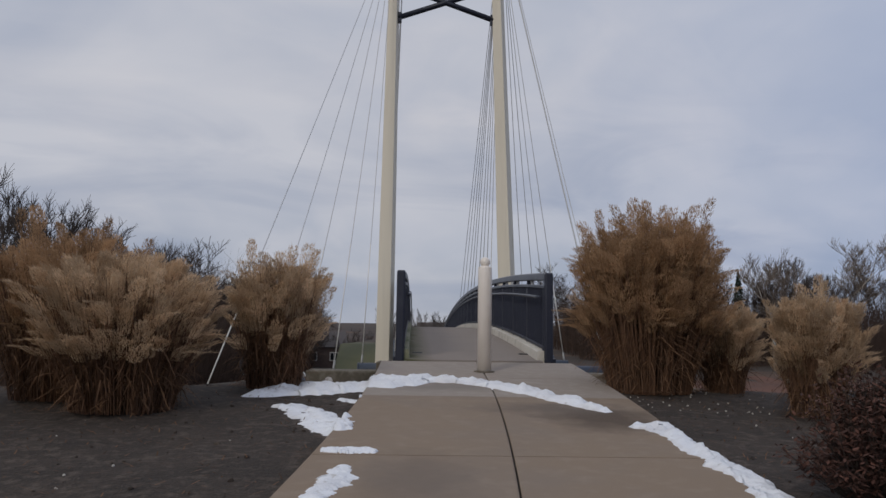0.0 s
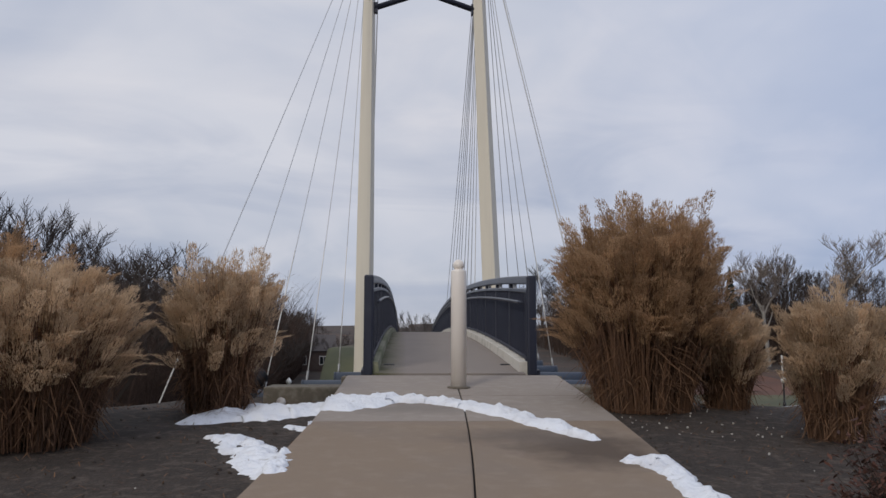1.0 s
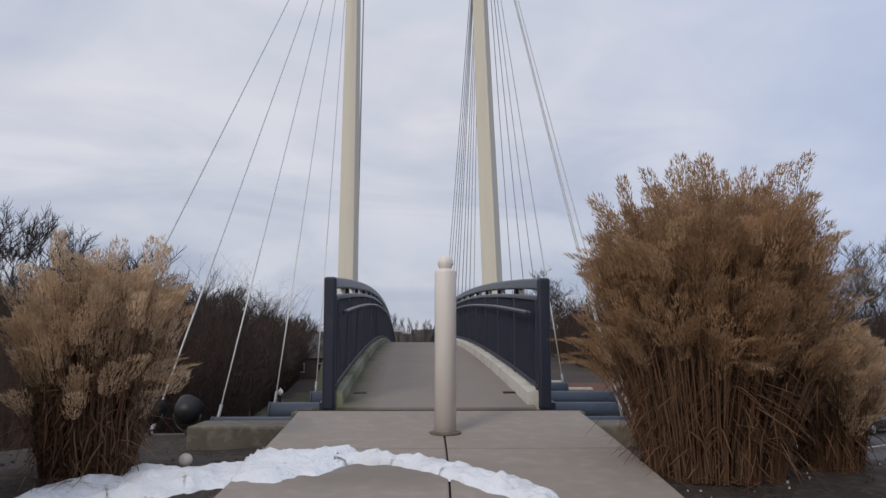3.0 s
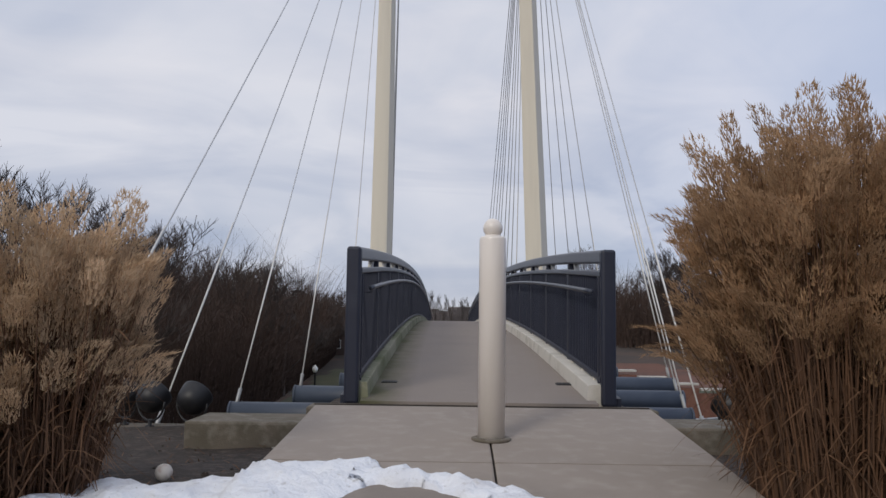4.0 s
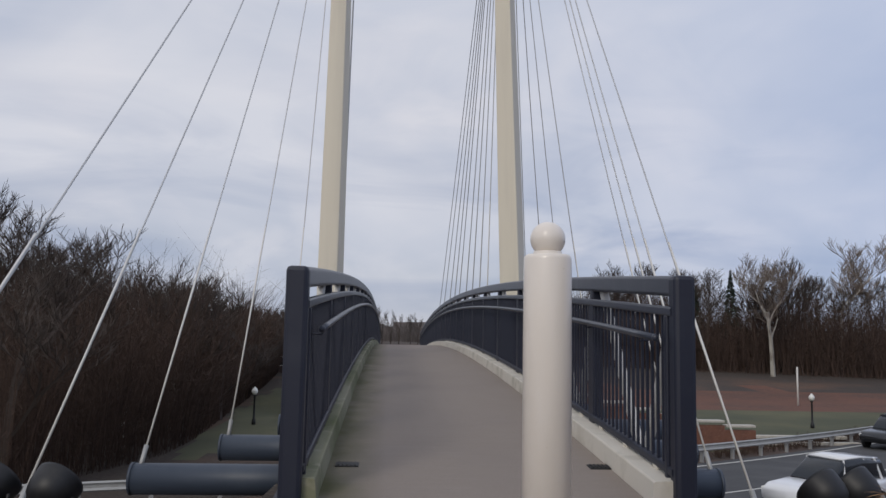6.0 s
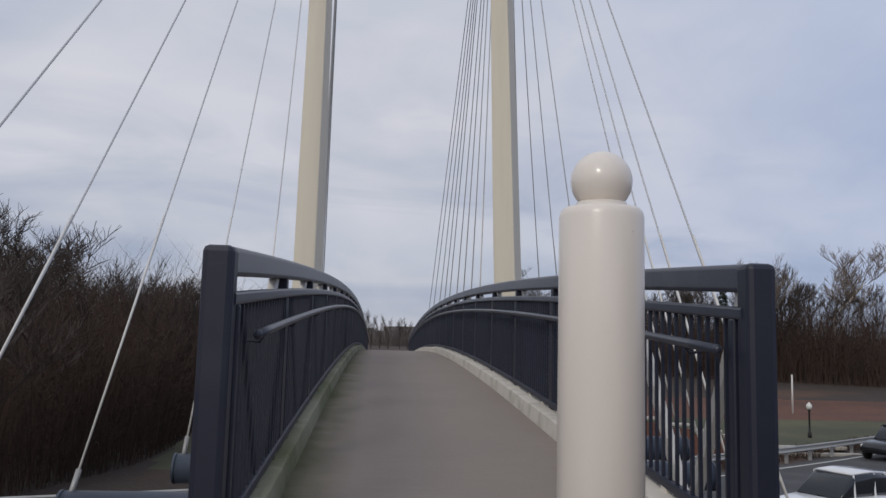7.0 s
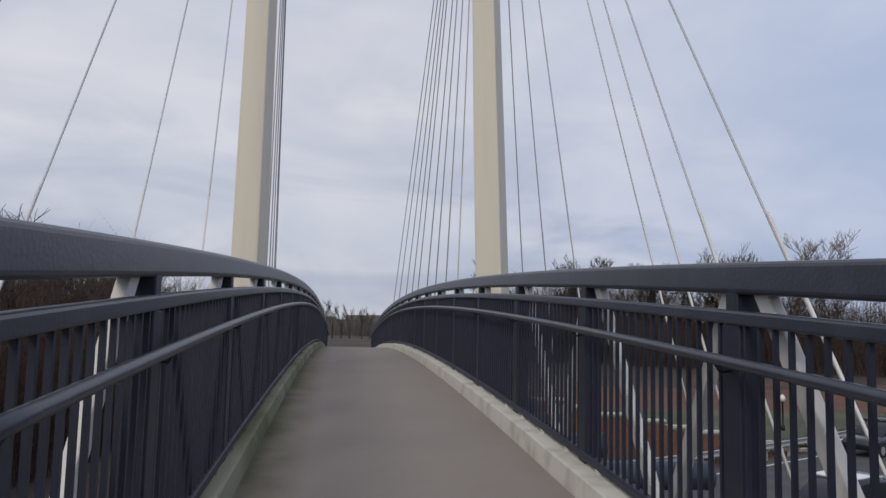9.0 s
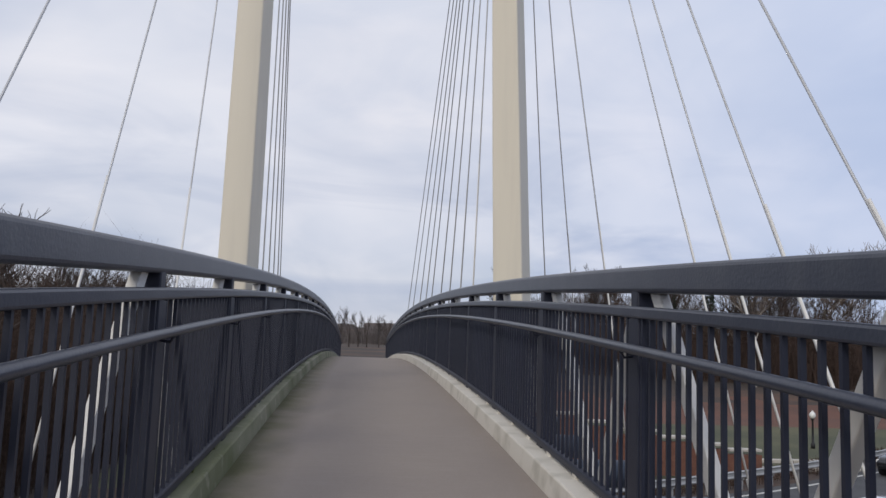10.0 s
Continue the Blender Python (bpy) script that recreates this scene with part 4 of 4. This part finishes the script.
snow_patch([(-3.0, -3.4), (-2.5, -2.95), (-2.0, -2.75), (-1.5, -2.65), (-0.9, -2.4), (-0.4, -2.55), (0.0, -2.85), (0.4, -3.5), (0.75, -4.25), (0.98, -4.8)],
           [0.08, 0.42, 0.55, 0.52, 0.30, 0.13, 0.13, 0.17, 0.16, 0.05], 2.0, "long arc of old trodden snow across the path", 0.075)
snow_patch([(-2.5, -4.1), (-2.25, -4.25), (-1.95, -4.9), (-1.75, -5.5), (-1.6, -5.9)], [0.08, 0.17, 0.22, 0.20, 0.07], 5.0, "patch of old snow on dark soil", 0.05)
snow_patch([(-1.85, -3.65), (-1.7, -3.75), (-1.6, -3.95)], [0.05, 0.10, 0.04], 7.0, "small scrap of snow beside the path", 0.03)
snow_patch([(-1.72, -6.7), (-1.5, -6.68), (-1.28, -6.75)], [0.06, 0.13, 0.05], 8.0, "small scrap of snow on the path edge", 0.03)
snow_patch([(-1.5, -7.2), (-1.5, -7.6), (-1.62, -8.1)], [0.05, 0.13, 0.06], 9.0, "small melting scrap of snow on the path", 0.03)
snow_patch([(0.98, -5.5), (1.25, -5.7), (1.3, -6.5), (1.32, -7.1), (1.3, -7.8), (1.2, -8.8)], [0.07, 0.20, 0.17, 0.19, 0.16, 0.06], 12.0, "ridge of snow along the path edge", 0.06)


# ---- floodlights and other small things ----
def build_floodlight(x, y, z, aim):
    root = thing("floodlight", "round black floodlight on a bracket beside the bridge", "floodlight", "floodlights at the bridge", at=(x, y, z))
    bm = bmesh.new()
    prof = [(0.03, -0.13), (0.09, -0.12), (0.15, -0.07), (0.175, 0.0), (0.18, 0.06), (0.185, 0.10), (0.185, 0.125), (0.17, 0.125)]
    add_lathe(bm, prof, 28)
    bmesh.ops.transform(bm, matrix=Matrix.Translation((0, 0, 0.30)) @ pose(0, 0, 0, 0, 0, aim) @ pose(0, 0, 0, -52, 0, 0), verts=bm.verts[:])
    part("housing", bm, M_DARK, root)
    bm = bmesh.new()
    add_lathe(bm, [(0.165, 0.126), (0.09, 0.135), (0.01, 0.138)], 28)
    bmesh.ops.transform(bm, matrix=Matrix.Translation((0, 0, 0.30)) @ pose(0, 0, 0, 0, 0, aim) @ pose(0, 0, 0, -52, 0, 0), verts=bm.verts[:])
    part("lens", bm, M_GLASS, root, "dark glass lens")
    bm = bmesh.new()
    arc = [(0.20 * math.cos(a), 0, 0.28 + 0.22 * math.sin(a)) for a in [math.pi + math.pi * i / 10 for i in range(11)]]
    add_tube(bm, arc, 0.012, 6)
    bmesh.ops.rotate(bm, cent=(0, 0, 0), matrix=Matrix.Rotation(radians(aim), 3, "Z"), verts=bm.verts[:])
    part("yoke", bm, M_DARK, root, "bent black yoke")
    bm = bmesh.new()
    add_lathe(bm, [(0.05, -0.02), (0.05, 0.01), (0.022, 0.02), (0.022, 0.08)], 12)
    part("foot", bm, M_DARK, root)


for x, y, a in ((-3.62, 1.75, -25), (-3.12, 1.62, -20), (-3.98, 1.95, -30), (2.84, 1.70, 25), (3.20, 1.85, 30)):
    build_floodlight(x, y, -0.44, a)
for x, y, a in ((4.65, -3.6, 40), (5.05, -3.45, 45)):
    build_floodlight(x, y, ground_z(x, y) + 0.01, a)

ball = bmesh.new()
bmesh.ops.create_icosphere(ball, subdivisions=3, radius=0.055)
for v in ball.verts:
    v.co *= 1 + 0.04 * noise.noise(v.co * 30)
b = tagged(finish("ball", ball, M_SPHERE, smooth=True), "small dirty white ball lying on soil", "ball")
b.location = (-2.12, -2.2, ground_z(-2.12, -2.2) + 0.05)


def build_debris():
    rng = random.Random(91)
    bm = bmesh.new()
    for i in range(170):
        x, y = rng.uniform(-7, 5.5), rng.uniform(-11, 1.5)
        if i % 3 == 0:
            x, y = 2.1 + rng.gauss(0, 0.8), -3.5 + rng.gauss(0, 0.45)
        if abs(x - path_x(y)) < 1.62:
            continue
        r = rng.uniform(0.004, 0.013)
        m = pose(x, y, ground_z(x, y) + r * 0.5, rng.uniform(0, 90), rng.uniform(0, 90), rng.uniform(0, 360))
        bmesh.ops.create_cube(bm, size=r * 1.6, matrix=m @ Matrix.Diagonal((1, rng.uniform(0.5, 1.2), rng.uniform(0.4, 0.8), 1)))
    tagged(finish("gravel_scatter", bm, M_STONECAP), "scattered pale stone chips on dark mulch", "gravel", kind="stuff")
    b = Blades()
    for i in range(6500):
        x, y = rng.uniform(-8, 5.5), rng.uniform(-12, 2)
        if abs(x - path_x(y)) < 1.55:
            continue
        p = Vector((x, y, ground_z(x, y) + rng.uniform(0.004, 0.02)))
        d = flat(rng)
        b.ribbon([p, p + d * rng.uniform(0.02, 0.09) + Vector((0, 0, rng.uniform(0, 0.03)))], [0.005, 0.003], Vector((-d.y, d.x, 0)))
    clod = bmesh.new()
    for i in range(900):
        x, y = rng.uniform(-7, 5), rng.uniform(-12, 1)
        if abs(x - path_x(y)) < 1.6:
            continue
        r = rng.uniform(0.008, 0.03)
        m = pose(x, y, ground_z(x, y), rng.uniform(0, 90), rng.uniform(0, 90), rng.uniform(0, 360))
        bmesh.ops.create_icosphere(clod, subdivisions=1, radius=r, matrix=m @ Matrix.Diagonal((1, rng.uniform(0.5, 1.2), rng.uniform(0.4, 0.8), 1)))
    tagged(finish("soil_clods", clod, M_SOIL), "small clods of dark mulch", "soil", kind="stuff")
    tagged(b.done("straw_litter", M_BLADE, None), "dry straw and chips lying on the mulch", "litter", kind="stuff")


build_debris()


# ---- beyond the road ----
def build_brick_wall():
    root = thing("brick_wall", "stepped red brick retaining wall with pale stone caps", "wall")
    tops = (3.3, 3.3, 2.9, 2.5, 2.15, 1.8, 1.5, 1.2, 0.95)
    for i, h in enumerate(tops):
        x = 4.2 + 1.75 * i
        y = 38.0 + 0.10 * i
        z = ROAD_Z - 0.3
        bm = bmesh.new()
        add_box(bm, (x, y, z + (h - 0.3) / 2 + 0.3 - 0.15), (1.752, 0.45, h + 0.3), 0.01)
        part("brick_panel", bm, M_BRICK, root)
        bm = bmesh.new()
        add_box(bm, (x + 0.05, y, z + h + 0.36), (1.6, 0.58, 0.12), 0.02)
        part("cap", bm, M_STONECAP, root, "pale stone cap")
    for i in range(2):
        bm = bmesh.new()
        add_box(bm, (22.5, 40.2 + 1.4 * i, ROAD_Z - 0.05 + 0.2 * i), (6.5, 0.4, 0.18), 0.02)
        part("step_edge", bm, M_STONECAP, root, "pale stone edging")


build_brick_wall()


def build_lamp_post(x, y, h):
    root = thing("street_lamp", "short black lamp post with a white globe", "street lamp", at=(x, y, ground_z(x, y)))
    bm = bmesh.new()
    add_lathe(bm, [(0.13, -0.1), (0.13, 0.25), (0.07, 0.4), (0.055, h - 0.45), (0.10, h - 0.40), (0.10, h - 0.35)], 12)
    part("post", bm, M_DARK, root)
    bm = bmesh.new()
    add_lathe(bm, [(0.08, h - 0.36), (0.17, h - 0.25), (0.20, h - 0.12), (0.15, h), (0.05, h + 0.10), (0.01, h + 0.16)], 16)
    part("globe", bm, M_LAMP, root, "white globe shade")


build_lamp_post(28.5, 50.5, 2.2)
build_lamp_post(-9.0, 48, 2.2)


def build_goal_post(x, y, h):
    root = thing("white_pole", "plain white pole standing on the lawn", "pole", "white poles on the lawn", at=(x, y, ground_z(x, y)))
    bm = bmesh.new()
    add_lathe(bm, [(0.09, -0.2), (0.08, h), (0.03, h + 0.04)], 10)
    part("shaft", bm, M_WHITE, root)


for x, y, h in ((38.5, 72, 3.6), (62, 74, 3.0), (-13.2, 45, 3.0), (-14.5, 40, 1.6)):
    build_goal_post(x, y, h)


def build_house(x, y, w, d, h, turn, label):
    root = thing("house", label, "house", "buildings beyond the lawn", at=(x, y, ground_z(x, y) - 0.2))
    root.rotation_euler = (0, 0, radians(turn))
    bm = bmesh.new()
    add_box(bm, (0, 0, h / 2), (w, d, h))
    part("wall", bm, M_DULL, root)
    bm = bmesh.new()
    r = 0.32 * d
    v = [bm.verts.new(c) for c in ((-w / 2 - 0.4, -d / 2 - 0.4, h), (w / 2 + 0.4, -d / 2 - 0.4, h), (w / 2 + 0.4, d / 2 + 0.4, h), (-w / 2 - 0.4, d / 2 + 0.4, h), (-w / 2 - 0.4, 0, h + r), (w / 2 + 0.4, 0, h + r))]
    for f in ((0, 1, 5, 4), (2, 3, 4, 5), (0, 4, 3), (1, 2, 5), (3, 2, 1, 0)):
        bm.faces.new([v[i] for i in f])
    part("roof", bm, M_ROOF, root, "grey shingled gable roof")
    n = max(3, int(w / 3))
    for i in range(n):
        c = -w / 2 + w * (i + 0.5) / n
        bm = bmesh.new()
        add_box(bm, (c, -d / 2 - 0.03, h * 0.55), (1.3, 0.10, 1.35))
        win = part("window", bm, M_WHITE, root, "white framed window")
        for sgn in (-1, 1):
            bm = bmesh.new()
            add_box(bm, (c + sgn * 0.29, -d / 2 - 0.09, h * 0.55), (0.5, 0.03, 1.12))
            part("pane", bm, M_GLASS, win, "dark glass pane")


build_house(-20, 118, 16, 8, 3.2, 8, "long low brick house with grey roof and white windows")
build_house(-36, 132, 12, 8, 3.6, -5, "low brick house half hidden by bare trees")


def build_tower():
    root = thing("utility_tower", "thin dark utility mast on the horizon", "mast", at=(-31.5, 200, ground_z(-31.5, 200)))
    bm = bmesh.new()
    add_tube(bm, [(0, 0, -1), (0, 0, 6), (0, 0, 8.4 - ground_z(-31.5, 200))], [0.35, 0.3, 0.12], 8)
    part("shaft", bm, M_BARK, root)


build_tower()


def build_car(x, y, turn, paint, label):
    root = thing("car", label, "car", "cars on the road", at=(x, y, ROAD_Z))
    root.rotation_euler = (0, 0, radians(turn))

    def loft(sections, name, mat, lab=""):
        bm = bmesh.new()
        rings = []
        for px, w, z0, z1, r in sections:
            rings.append([bm.verts.new((px, a, (z0 + z1) / 2 + b)) for a, b in rounded(w, z1 - z0, r, 3)])
        n = len(rings[0])
        for a, b in zip(rings, rings[1:]):
            for k in range(n):
                bm.faces.new((a[k], a[(k + 1) % n], b[(k + 1) % n], b[k]))
        bm.faces.new(rings[0])
        bm.faces.new(rings[-1])
        bmesh.ops.recalc_face_normals(bm, faces=bm.faces[:])
        return part(name, bm, mat, root, lab, True)

    loft([(-2.3, 1.50, 0.42, 0.85, 0.12), (-2.2, 1.76, 0.34, 1.0, 0.16), (-1.0, 1.84, 0.28, 1.02, 0.14), (0.9, 1.84, 0.28, 1.0, 0.14), (1.9, 1.74, 0.32, 0.92, 0.16), (2.25, 1.5, 0.42, 0.78, 0.12)], "body", paint)
    loft([(-2.12, 1.30, 0.98, 1.2, 0.08), (-1.8, 1.42, 0.98, 1.62, 0.12), (-0.8, 1.46, 0.98, 1.72, 0.14), (0.1, 1.44, 0.98, 1.68, 0.14), (0.85, 1.50, 0.96, 1.06, 0.04)], "cabin", M_GLASS, "dark tinted glasshouse")
    loft([(-1.75, 1.24, 1.60, 1.68, 0.03), (-0.8, 1.32, 1.69, 1.76, 0.03), (0.12, 1.26, 1.66, 1.72, 0.03)], "roof", paint)
    for px in (-1.42, 1.42):
        for s in (-1, 1):
            bm = bmesh.new()
            add_tube(bm, [(px, s * 0.70, 0.34), (px, s * 0.93, 0.34)], 0.34, 20)
            wh = part("wheel", bm, M_TYRE, root, "black rubber tyre")
            bm = bmesh.new()
            add_tube(bm, [(px, s * 0.925, 0.34), (px, s * 0.945, 0.34)], 0.21, 16)
            part("rim", bm, M_GALV, wh, "silver wheel rim")
    for s in (-1, 1):
        bm = bmesh.new()
        add_box(bm, (2.16, s * 0.62, 0.72), (0.16, 0.34, 0.16), 0.04)
        part("headlight", bm, M_LAMP, root, "clear headlight")
        for px in (-1.75, -0.85, 0.15):
            bm = bmesh.new()
            add_bar(bm, (px, s * 0.74, 1.0), (px - 0.06 + (0.35 if px < -1 else 0), s * 0.66, 1.68), 0.05, 0.07)
            part("pillar", bm, paint, root)


build_car(13.8, 21.8, 205, M_CARWHITE, "white sport utility car on the grey road")
build_car(26.8, 38.6, 212, M_CARDARK, "black sport utility car on the grey road")


def build_sign(x, y, z, w, h, turn, label, bars):
    root = thing("sign", label, "sign", at=(x, y, z))
    root.rotation_euler = (0, 0, radians(turn))
    bm = bmesh.new()
    add_box(bm, (0, 0, h / 2), (w, 0.05, h), 0.01)
    board = part("board", bm, M_SIGN, root)
    for s in (-1, 1):
        bm = bmesh.new()
        add_box(bm, (s * w * 0.4, 0.06, (h - 2.4) / 2), (0.05, 0.05, h + 2.4), 0.01)
        part("post", bm, M_GALV, root)
    for zz, a, b in bars:
        bm = bmesh.new()
        add_box(bm, ((a + b) / 2 * w, -0.028, zz * h), ((b - a) * w, 0.008, 0.09 * h))
        part("lettering_bar", bm, M_WHITE, board, "plain white bar in place of small lettering")


build_sign(6.1, -1.8, -0.62, 0.8, 0.42, 35, "black roadside sign with pale unreadable lines", ((0.8, -0.4, 0.0), (0.55, -0.4, 0.38), (0.3, -0.4, 0.25)))
